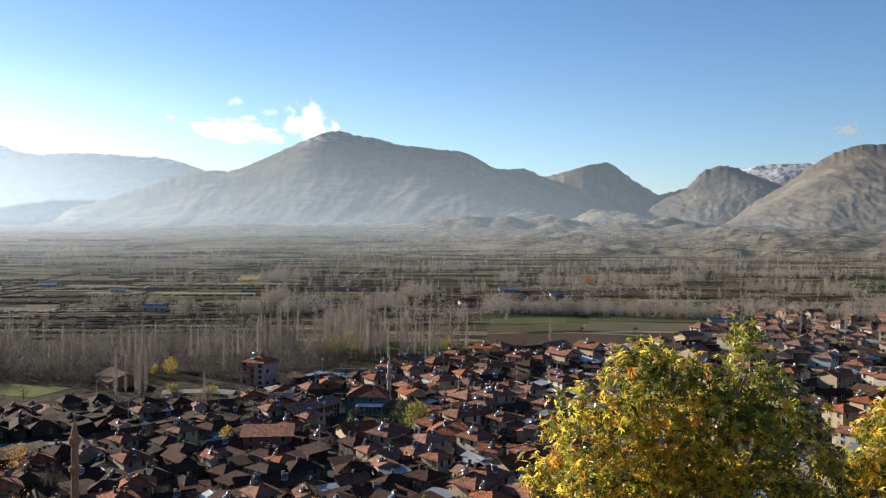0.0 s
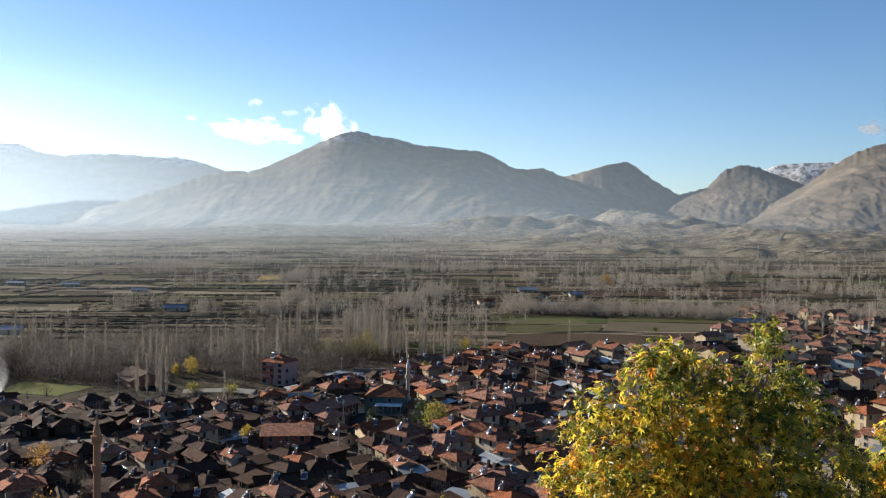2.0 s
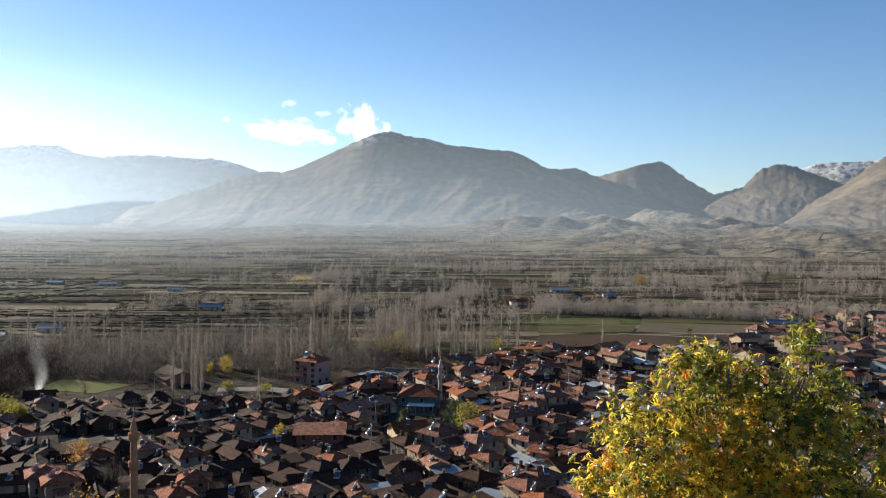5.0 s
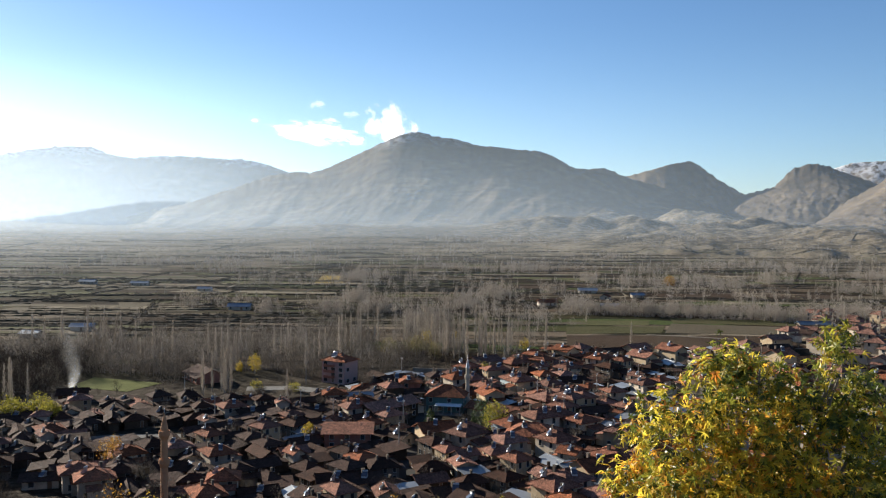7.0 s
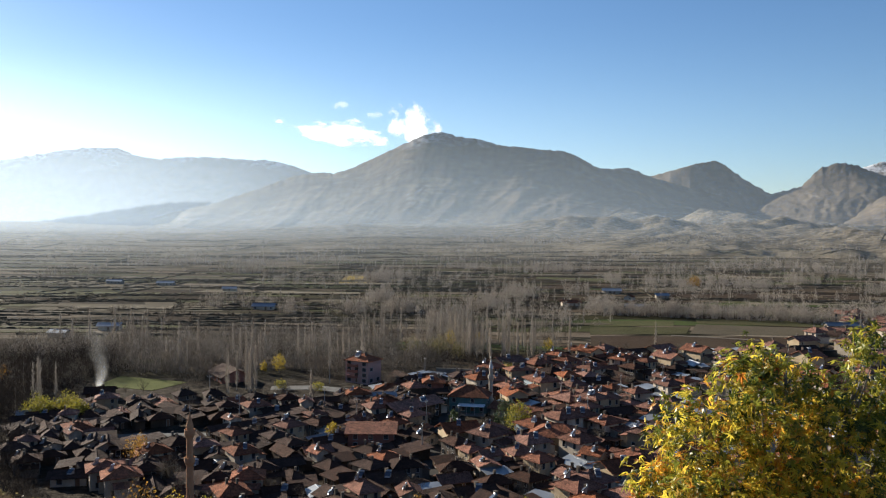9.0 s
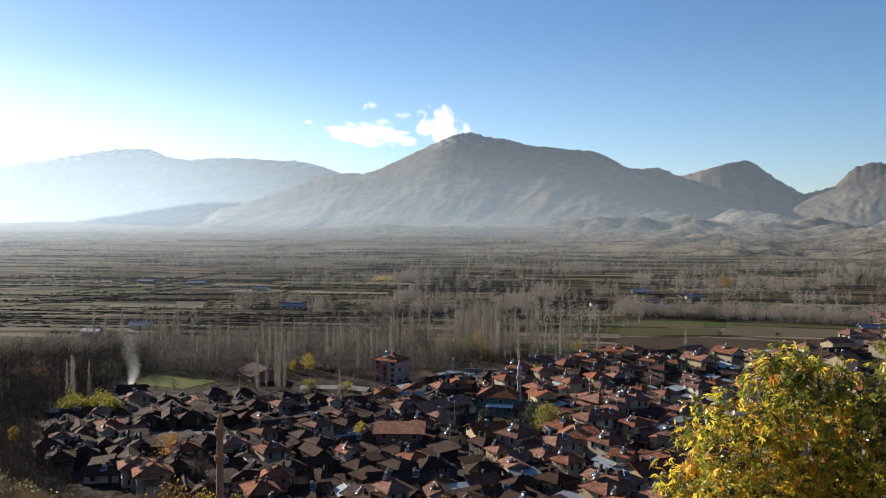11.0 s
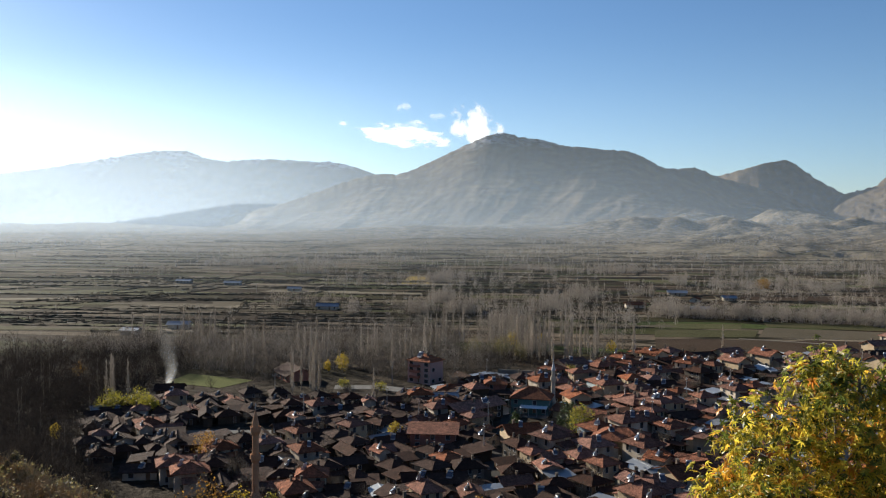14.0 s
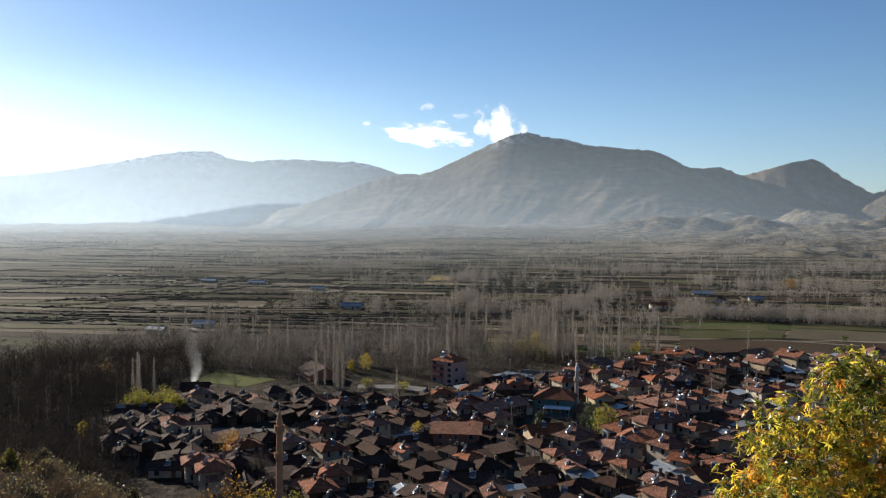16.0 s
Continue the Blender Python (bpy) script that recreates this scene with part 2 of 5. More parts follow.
def cloud_material(name, seed, thick=1.0, scale=1.6, edge=0.22):
    """White vapour with a ragged, half-clear rim; the sheet runs from -1 to 1 in x and z."""
    k = Nodes(name)
    v = k.coord("UV")
    s = k.split(v)
    ux = k.math("SUBTRACT", k.math("MULTIPLY", s[0], 2.0), 1.0)
    uz = k.math("SUBTRACT", k.math("MULTIPLY", s[1], 2.0), 1.0)
    rad = k.math("SQRT", k.math("ADD", k.math("MULTIPLY", ux, ux), k.math("MULTIPLY", uz, uz)))
    mp = k.n("Mapping")
    k.put(mp.inputs["Vector"], v)
    k.put(mp.inputs["Location"], (seed, seed * 0.7, 0.0))
    k.put(mp.inputs["Scale"], (scale * 1.5, scale, 1.0))
    body = k.noise(mp.outputs[0], 1.0, 8, 0.6)
    d = k.math("SUBTRACT", k.math("ADD", k.math("MULTIPLY", k.math("SUBTRACT", body, 0.5), 2.4), 0.72), rad)
    f = k.math("MULTIPLY", k.ramp(d, (0.0, 0.0), (edge, 0.55), (edge * 2.4, 1.0)), thick, True)
    tr = k.n("BsdfTransparent")
    sc = k.n("BsdfTranslucent")
    k.put(sc.inputs["Color"], (0.52, 0.54, 0.58))
    m = k.n("MixShader")
    k.put(m.inputs[0], f)
    k.t.links.new(tr.outputs[0], m.inputs[1])
    k.t.links.new(sc.outputs[0], m.inputs[2])
    k.t.links.new(m.outputs[0], k.out.inputs["Surface"])
    return k.mat


M_GROUND = ground_material()
M_MAIN = mountain_material("massif_slope", (0.062, 0.050, 0.038), (0.135, 0.104, 0.070), (0.034, 0.030, 0.026), 385, 520, 0.7, 0.5)
M_CONE = mountain_material("dry_peak_slope", (0.125, 0.097, 0.070), (0.185, 0.145, 0.10), (0.070, 0.058, 0.048), 900, 1000, 0.0)
M_CRAG = mountain_material("crag_slope", (0.098, 0.080, 0.061), (0.165, 0.136, 0.10), (0.050, 0.044, 0.038), 900, 1000, 0.0, 0.7)
M_SNOW = mountain_material("snowy_ridge_slope", (0.1632, 0.136, 0.1088), (0.2244, 0.1904, 0.1496), (0.102, 0.0884, 0.0748), 240, 340, 0.62)
M_FAR = mountain_material("far_range_slope", (0.136, 0.1224, 0.1088), (0.1836, 0.1632, 0.136), (0.0952, 0.0884, 0.0816), 345, 430, 0.6)
M_ROOF = roof_material("clay_roof", (0.33, 0.115, 0.052), (0.085, 0.034, 0.018))
# old tiles, darkened further to carry the shade over the left village
M_ROOF_OLD_SHADED = roof_material("old_shaded_clay_roof", (0.080, 0.036, 0.022), (0.024, 0.014, 0.010))
M_TIN = plain("tin_roof", (0.189, 0.2025, 0.216), (0.27, 0.2835, 0.297), 1.5, 0.45, 0.2, 0.4)
M_BLUE_TIN = plain("blue_tin_roof", (0.06, 0.095, 0.14), (0.095, 0.14, 0.20), 1.5, 0.6, 0.15)
M_WALLS = [plain("lime_plaster", (0.2888, 0.2427, 0.1837), (0.4725, 0.4069, 0.3281), 1.2, 0.9, 0.25),
           plain("cream_plaster", (0.276, 0.2099, 0.132), (0.396, 0.3181, 0.216), 1.2, 0.9, 0.25),
           plain("mud_brick", (0.040, 0.028, 0.019), (0.078, 0.055, 0.038), 0.9, 0.95, 0.25),
           plain("grey_render", (0.08, 0.068, 0.056), (0.145, 0.125, 0.105), 1.2, 0.9, 0.25),
           plain("pale_blue_paint", (0.2137, 0.2587, 0.2812), (0.2925, 0.3375, 0.36), 1.2, 0.85, 0.2)]
M_BRICK = plain("red_brick", (0.2025, 0.09, 0.0638), (0.285, 0.135, 0.0975), 0.7, 0.9, 0.1)
M_PINK = plain("pink_render", (0.3234, 0.211, 0.1903), (0.3937, 0.2671, 0.2391), 1.4, 0.9)
M_TEAL = plain("teal_paint", (0.067, 0.1256, 0.1256), (0.092, 0.1546, 0.1507), 1.4, 0.85)
M_STONE = plain("minaret_stone", (0.3168, 0.2736, 0.216), (0.4032, 0.36, 0.2947), 0.8, 0.9)
M_MIN_BRICK = plain("minaret_brick", (0.34, 0.19, 0.105), (0.44, 0.26, 0.15), 0.6, 0.9)
M_LEAD = plain("lead_sheet", (0.30, 0.31, 0.33), (0.42, 0.43, 0.45), 0.8, 0.5, 0, 0.5)
M_FRAME = plain("window_paint", (0.2688, 0.256, 0.2368), (0.352, 0.3392, 0.32), 1.0, 0.7)
M_PANE = plain("dark_glass", (0.02, 0.024, 0.03), (0.04, 0.045, 0.05), 2.0, 0.12)
M_DOOR = plain("door_wood", (0.12, 0.07, 0.04), (0.20, 0.12, 0.07), 0.6, 0.7)
M_TANK = plain("tank_sheet", (0.38, 0.39, 0.40), (0.46, 0.47, 0.48), 2.0, 0.5, 0, 0.3)
M_WHITE = plain("white_sheet_paint", (0.62, 0.64, 0.66), (0.74, 0.75, 0.76), 2.0, 0.8)
M_PANEL = plain("collector_glass", (0.05, 0.06, 0.08), (0.08, 0.09, 0.12), 2.0, 0.08)
M_CONC = plain("concrete", (0.0975, 0.0938, 0.0863), (0.1875, 0.18, 0.165), 1.5, 0.9, 0.1)
M_ASPH = plain("old_asphalt", (0.034, 0.033, 0.031), (0.066, 0.062, 0.056), 3.0, 0.9)
M_DIRT = plain("dirt_track", (0.1155, 0.1001, 0.077), (0.154, 0.1348, 0.1078), 4.0, 0.95)
M_BARK = plain("grey_bark", (0.14, 0.126, 0.105), (0.224, 0.203, 0.175), 0.5, 0.95, 0.2)
M_TWIG = twig_material("bare_twigs", (0.2184, 0.1888, 0.1536), (0.3072, 0.2728, 0.228))
M_BROWN_TWIG = twig_material("brown_twigs", (0.050, 0.042, 0.034), (0.092, 0.079, 0.064))
# near-black twig copy: the shade inside the left wood is in its colour
M_SHADED_TWIG = twig_material("shaded_twigs", (0.032, 0.027, 0.024), (0.058, 0.050, 0.044))
M_GREY_TWIG = twig_material("grey_brown_twigs", (0.0934, 0.0805, 0.0644), (0.1481, 0.1288, 0.1063))
M_GROVE_TWIG = twig_material("grove_twigs", (0.245, 0.215, 0.178), (0.33, 0.292, 0.245))
M_WOOD_TWIG = twig_material("wood_twigs", (0.15, 0.132, 0.112), (0.27, 0.24, 0.205))
M_POPLAR_TWIG = twig_material("poplar_twigs", (0.29, 0.252, 0.204), (0.43, 0.38, 0.32))
M_HEDGE = plain("hedge_scrub", (0.042, 0.037, 0.026), (0.095, 0.083, 0.059), 2.0, 0.95, 0.0, 0.0, 0.6, 0.3)
M_POLE = plain("pole_wood", (0.24, 0.22, 0.20), (0.36, 0.34, 0.31), 1.0, 0.8)
M_LEAVES = leaf_material("maple_leaves", ((0.0, (0.05, 0.066, 0.012)), (0.24, (0.18, 0.19, 0.024)), (0.44, (0.48, 0.42, 0.04)), (0.68, (0.80, 0.60, 0.06)), (0.91, (0.74, 0.38, 0.04)), (1.0, (0.44, 0.14, 0.024))), 0.62, 0.4, 0.45)
M_GREEN_LEAVES = leaf_material("green_maple_leaves", ((0.0, (0.042, 0.062, 0.012)), (0.35, (0.12, 0.145, 0.022)), (0.65, (0.32, 0.30, 0.036)), (0.92, (0.46, 0.37, 0.04)), (1.0, (0.50, 0.24, 0.03))), 0.54, 0.4, 0.45)
M_YELLOW = leaf_material("autumn_yellow_leaves", ((0.0, (0.2167, 0.1785, 0.0187)), (0.5, (0.3697, 0.2805, 0.0255)), (1.0, (0.3952, 0.2422, 0.0255))))
M_LIME = leaf_material("autumn_lime_leaves", ((0.0, (0.115, 0.12, 0.018)), (0.5, (0.22, 0.20, 0.026)), (1.0, (0.31, 0.25, 0.030))))
M_OLIVE = leaf_material("thin_olive_leaves", ((0.0, (0.0952, 0.0892, 0.0416)), (0.5, (0.1487, 0.1249, 0.0595)), (1.0, (0.1963, 0.1547, 0.0654))))
M_RUST = leaf_material("rust_leaves", ((0.0, (0.153, 0.0765, 0.0187)), (0.5, (0.2677, 0.1343, 0.0255)), (1.0, (0.3187, 0.1972, 0.0323))))
M_GREEN = leaf_material("evergreen_needles", ((0.0, (0.03, 0.045, 0.018)), (0.5, (0.05, 0.07, 0.025)), (1.0, (0.08, 0.10, 0.035))), 0.2)


# ---- mesh helpers ----
def mesh_of(name, verts, faces, mats, picks=None, smooth=False):
    me = bpy.data.meshes.new(name)
    me.from_pydata(verts, [], faces)
    for m in mats if isinstance(mats, (list, tuple)) else [mats]:
        me.materials.append(m)
    if picks is not None:
        me.polygons.foreach_set("material_index", picks)
    if smooth:
        me.polygons.foreach_set("use_smooth", [True] * len(me.polygons))
    me.update()
    return me


def child(name, me, parent, label="", at=None):
    ob = new(name, me)
    ob.parent = parent
    if at is not None:
        ob.matrix_basis = at
    if label:
        ob["label"] = label
    return ob


def thing(name, label, category, group="", kind=""):
    return tagged(new(name), label, category, group, kind)


class Shape:
    """Collects boxes, prisms and tubes into one mesh."""

    def __init__(self):
        self.v, self.f, self.m = [], [], []

    def add(self, verts, faces, mat=0):
        k = len(self.v)
        self.v += [tuple(p) for p in verts]
        self.f += [tuple(i + k for i in f) for f in faces]
        self.m += [mat] * len(faces)
        return self

    def box(self, x0, x1, y0, y1, z0, z1, mat=0, m=None):
        vs = [Vector((x, y, z)) for z in (z0, z1) for y in (y0, y1) for x in (x0, x1)]
        if m is not None:
            vs = [m @ p for p in vs]
        return self.add(vs, [(0, 2, 3, 1), (4, 5, 7, 6), (0, 1, 5, 4), (2, 6, 7, 3), (0, 4, 6, 2), (1, 3, 7, 5)], mat)

    def tube(self, rings, sides=12, mat=0, m=None):
        """rings: (z, radius) from below; closed at both ends."""
        vs, fs = [], []
        for z, r in rings:
            vs += [Vector((r * math.cos(2 * math.pi * i / sides), r * math.sin(2 * math.pi * i / sides), z)) for i in range(sides)]
        for j in range(len(rings) - 1):
            for i in range(sides):
                a, b = j * sides + i, j * sides + (i + 1) % sides
                fs.append((a, b, b + sides, a + sides))
        fs += [tuple(reversed(range(sides))), tuple(range((len(rings) - 1) * sides, len(rings) * sides))]
        if m is not None:
            vs = [m @ p for p in vs]
        return self.add(vs, fs, mat)

    def mesh(self, name, mats, smooth=False):
        return mesh_of(name, self.v, self.f, mats, self.m if isinstance(mats, (list, tuple)) else None, smooth)


def step(a, b, x):
    t = min(1.0, max(0.0, (x - a) / (b - a)))
    return t * t * (3 - 2 * t)


def polar(az, r, z=0.0):
    return (r * math.sin(radians(az)), r * math.cos(radians(az)), z)


def fbm(x, y, scale, octaves=5, seed=0.0):
    return noise.fractal(Vector((x / scale, y / scale, seed)), 1.0, 2.1, octaves)


# ---- land ----
# low hills before the mountains: azimuth, distance, half width across, half depth, height
KNOLLS = [(-9.0, 2250, 110, 144, 9), (-6.0, 2600, 200, 190, 8), (2.0, 2500, 184, 180, 34), (5.5, 2700, 96, 144, 36), (7.4, 2500, 112, 108, 22),
          (10.2, 2850, 88, 162, 47), (12.4, 2750, 64, 126, 32), (14.5, 2450, 120, 135, 23), (17.0, 2250, 144, 144, 20), (20.5, 2000, 208, 108, 16), (24.0, 1850, 192, 108, 16),
          (4.0, 1850, 96, 81, 8), (-22.5, 3300, 176, 180, 29), (-33.0, 3800, 320, 234, 16), (-38.0, 3500, 240, 234, 11), (-16.0, 2500, 240, 180, 9)]


def land(x, y):
    """Height of the ground: the castle hill, the flat valley, the rise to the mountains."""
    r, az = math.hypot(x, y), math.degrees(math.atan2(x, y))
    fall = 0.35 - 0.10 * step(-29, -38, az)
    fall *= 1 - step(60, 100, abs(az))
    hill = 63.3 - fall * r - 1.2 * step(0, 3, r)
    hill += 0.5 * fbm(x, y, 9.0, 4, 3.0) * step(4, 30, r) * step(0.02, 0.2, fall)
    back = step(1350, 2900, r)
    base = (50 - 22 * step(-10, -22, az) - 8 * step(-2, 15, az)) * back
    if r > 900:
        amp = step(1300, 2600, r)
        base += amp * (3.5 + 8.0 * step(0, 12, az)) * fbm(x, y, 420.0, 6, 7.0)
        base += (7.0 + 9.0 * step(-4, 8, az)) * step(1600, 2400, r) * abs(fbm(x, y, 150.0, 6, 17.0))
        base += 5.0 * step(1600, 2000, r) * step(-8, 4, az) * fbm(x, y, 55.0, 4, 23.0)
        base += 11.0 * step(1, 8, az) * step(1650, 1690, r + 190 * fbm(x, y, 260.0, 4, 31.0)) * (0.7 + 0.6 * fbm(x, y, 70.0, 4, 33.0))
        base += amp * 11.0 * step(2, 12, az) * (noise.ridged_multi_fractal(Vector((x / 170.0, y / 110.0, 2.0)), 0.9, 2.1, 5, 1.0, 2.0) - 0.9)
        for kaz, kr, w, d, h in KNOLLS:
            u = radians(az - kaz) * kr / w
            v = (r - kr) / d
            q = u * u + v * v
            if q < 6:
                rough = 1.0 + 0.6 * fbm(x, y, 80.0, 5, kaz)
                base += h * math.exp(-q * 1.4) * rough
    elif r > 150:
        base += 0.05 * fbm(x, y, 60.0, 3, 1.0)
    if hill > base + 6:
        return hill
    t = step(-6, 6, hill - base)
    return base * (1 - t) + max(hill, base) * t


def ground_sheet():
    azs = [-180 + 6 * i for i in range(22)] + [-48 + 0.25 * i for i in range(337)] + [42 + 6 * i for i in range(23)]
    rings = [1450.0 ** (i / 196) for i in range(197)] + [1450 + 26 * i for i in range(1, 62)] + [3062 * (4950 / 3062) ** (i / 14) for i in range(1, 15)]
    vs = [(0, 0, land(0, 0.01))]
    for r in rings:
        for az in azs:
            x, y, _ = polar(az, r)
            vs.append((x, y, land(x, y)))
    n = len(azs)
    fs = [(0, 1 + (j + 1) % n, 1 + j) for j in range(n)]
    for i in range(len(rings) - 1):
        for j in range(n):
            a, b = 1 + i * n + j, 1 + i * n + (j + 1) % n
            fs.append((a, b, b + n, a + n))
    ob = new("ground", mesh_of("ground", vs, fs, M_GROUND, smooth=True))
    return tagged(ob, "valley floor of fields rising to dry foothills", "ground", kind="structure")


def along(pts, az):
    if az <= pts[0][0]:
        return pts[0][1]
    for (a0, e0), (a1, e1) in zip(pts, pts[1:]):
        if az <= a1:
            return e0 + (e1 - e0) * (az - a0) / (a1 - a0)
    return pts[-1][1]


def mountain(name, label, crest, ridge_r, foot_r, mat, dz=0.1, steps=120, spur=70.0, width=330.0, seed=0.0, craggy=0.02, hollow=1.5, slant=0.0, recede=0.0, rough=0.5, grain=95.0, apron=0.35):
    """A mountain whose crest runs through (azimuth, elevation) points; spurs and gullies run down to its foot, and it falls off behind."""
    a0, a1 = crest[0][0], crest[-1][0]
    n = int((a1 - a0) / dz) + 1
    vs, fs = [], []
    for i in range(n):
        az = a0 + dz * i
        back = recede * step(-2, 14, az)
        rr = ridge_r + back + 120 * fbm(az, seed, 9.0, 1, seed)
        el_top = along(crest, az)
        wide = sum(along(crest, az + q) for q in (-2.4, -1.6, -0.8, 0, 0.8, 1.6, 2.4)) / 7
        soft = sum(along(crest, az + q) for q in (-0.5, -0.25, 0, 0.25, 0.5)) / 5
        el = 0.7 * el_top + 0.3 * soft + craggy * (noise.fractal(Vector((az * 3.1, seed, 0)), 0.9, 2.2, 5))
        ztop = EYE + rr * math.tan(radians(el))
        zf = sum(land(*polar(az + q, foot_r + back)[:2]) for q in (-4, -2.7, -1.3, 0, 1.3, 2.7, 4)) / 7 - 25
        edge = step(0, 2.4, min(az - a0, a1 - az))
        for j in range(steps + 1):
            s = j / (steps * 0.8)
            if s <= 1:
                r = foot_r + back + (rr - foot_r - back) * s
                across = radians(az) * 3600 + slant * (1 - s) * 900
                u = (across + 45 * fbm(across, r, 500.0, 3, seed + 4)) / width
                ridges = 0.75 * (noise.ridged_multi_fractal(Vector((u, r / (width * 4.5), seed)), 0.85, 2.1, 7, 1.0, 2.0) - 1.0)
                ridges += rough * noise.fractal(Vector((across / grain, r / (2.5 * grain), seed + 9)), 0.7, 2.1, 6)
                mix = s ** 14
                crown = ztop * mix + (EYE + rr * math.tan(radians(wide))) * (1 - mix)
                z = zf + (crown - zf) * (apron * s + (1 - apron) * s ** hollow)
                z += spur * ridges * (s ** 0.7) * max(0.0, 1 - s) ** 0.75 * 1.7 * edge
                z = land(*polar(az, r)[:2]) - 12 + (z - land(*polar(az, r)[:2]) + 12) * edge
                lim = EYE + r * math.tan(radians(el)) - (1 - s) * 25
                z = min(z, lim)
            else:
                q = (s - 1) / 0.25
                r = rr + 330 * q
                z = ztop - (60 * q + (ztop * 0.5) * q * q)
            x, y, _ = polar(az, r)
            vs.append((x, y, z))
    m = steps + 1
    for i in range(n - 1):
        for j in range(steps):
            a = i * m + j
            fs.append((a, a + m, a + m + 1, a + 1))
    ob = new(name, mesh_of(name, vs, fs, mat, smooth=True))
    return tagged(ob, label, "mountain", kind="structure")


ground = ground_sheet()
mountain("mountain_main", "broad grey-brown mountain with snow-dusted summit", [
    (-25.5, 0.0), (-24.1, 0.45), (-22.0, 0.87), (-19.2, 1.86), (-16.7, 2.79), (-15.05, 3.08), (-14.1, 3.02), (-13.0, 3.33), (-11.2, 4.18), (-9.3, 5.10), (-8.0, 5.67),
    (-6.9, 5.87), (-6.1, 5.58), (-4.4, 5.37), (-2.9, 4.93), (-1.8, 4.90), (-0.3, 4.68), (1.2, 4.60), (2.3, 4.12), (3.4, 3.46), (4.3, 3.42), (5.3, 3.53), (6.7, 2.90),
    (8.4, 2.43), (10.9, 1.70), (13.6, 0.60), (15.95, -0.5), (17.0, -1.0)], 3780, 2380, M_MAIN, 0.1, 130, 50, 640, 1.0, 0.09, 1.9, 0.3, 560.0, 0.08, 150.0, 0.22)
mountain("mountain_cone", "pointed dry brown peak behind the valley", [
    (3.5, 1.6), (5.2, 2.5), (5.9, 2.76), (7.4, 3.12), (9.1, 3.61), (10.7, 3.96), (11.3, 3.63), (12.0, 3.02), (13.3, 2.20), (14.1, 1.77), (15.3, 0.82), (16.6, 0.0)],
    4480, 4000, M_CONE, 0.1, 90, 22, 240, 3.0, 0.09, 1.2, 0.0, 0.0, 0.4, 40.0)
mountain("mountain_crag", "rocky grey-brown crag above a dark gorge", [
    (11.5, 0.4), (12.8, 1.07), (13.8, 1.73), (15.8, 2.24), (16.6, 3.25), (17.8, 3.70), (18.65, 3.52), (20.0, 2.98), (21.2, 2.51), (22.6, 1.81), (24.2, 0.95), (25.5, 0.2)],
    4400, 3600, M_CRAG, 0.08, 130, 26, 260, 5.0, 0.16, 1.1, 0.0, 0.0, 0.25, 34.0)
mountain("mountain_snowy", "snow-covered ridge behind rocky crags", [
    (16.2, 1.9), (17.6, 2.71), (19.3, 3.40), (20.15, 3.68), (21.9, 3.72), (23.2, 3.77), (25.1, 3.87), (27.2, 3.83), (31.0, 3.2)], 4720, 4350, M_SNOW, 0.12, 50, 22, 160, 7.0, 0.04, 0.8)
mountain("mountain_spur", "rugged brown mountainside lit by low sun", [
    (15.5, -0.9), (16.3, -0.61), (17.7, -0.16), (18.7, 0.39), (20.0, 1.46), (21.5, 2.34), (22.6, 3.19), (23.5, 3.87), (24.8, 4.52), (25.7, 4.77), (27.1, 4.79), (29.5, 4.39),
    (32.3, 3.51), (36.0, 2.4), (40.0, 1.2)], 3900, 2450, M_CRAG, 0.08, 170, 30, 330, 9.0, 0.12, 1.35, -0.4, 0.0, 0.25, 40.0)
mountain("mountain_far", "pale hazy mountain range with snow streaks", [
    (-52.0, 0.9), (-47.0, 1.3), (-43.2, 1.73), (-39.7, 2.42), (-36.7, 2.81), (-33.5, 3.43), (-30.5, 4.09), (-29.1, 4.27), (-27.5, 4.32), (-26.3, 3.84), (-25.2, 3.69), (-23.8, 3.86),
    (-21.6, 3.91), (-19.4, 3.79), (-18.5, 3.85), (-17.2, 3.60), (-15.7, 3.14), (-14.2, 2.44), (-11.9, 1.52), (-9.5, 0.6)], 4680, 3950, M_FAR, 0.12, 80, 30, 330, 11.0, 0.10, 1.2)


def haze_bank(name, r, top, strength, side=None, floor=0.0):
    azs = [-75 + 2.5 * i for i in range(51)]
    vs, fs = [], []
    for az in azs:
        x, y, _ = polar(az, r)
        vs += [(x, y, -5 + (top + 5) * j / 6) for j in range(7)]
    for i in range(len(azs) - 1):
        fs += [(i * 7 + j, i * 7 + 7 + j, i * 7 + 8 + j, i * 7 + 1 + j) for j in range(6)]
    ob = new(name, mesh_of(name, vs, fs, haze_material(name + "_air", strength, top, floor, side), smooth=True))
    return tagged(ob, "thin sunlit autumn haze over the valley", "haze", kind="structure")


haze_bank("haze_near", 760, 110, 0.034, (-700.0, 500.0, 0.5, 0.22))
haze_bank("haze_valley", 1180, 170, 0.085, (-1100.0, 600.0, 0.52, 0.32))
haze_bank("haze_middle", 1650, 330, 0.12, (-1600.0, 700.0, 0.45, 0.27), 4.0)
haze_bank("haze_foothills", 2050, 480, 0.135, (-1900.0, 800.0, 0.48, 0.28), 10.0)
haze_bank("haze_far", 2480, 640, 0.18, (-2000.0, 900.0, 0.38, 0.34), 18.0)
haze_bank("haze_distant", 3920, 760, 0.30, (-2900.0, -700.0, 0.66, 0.0))


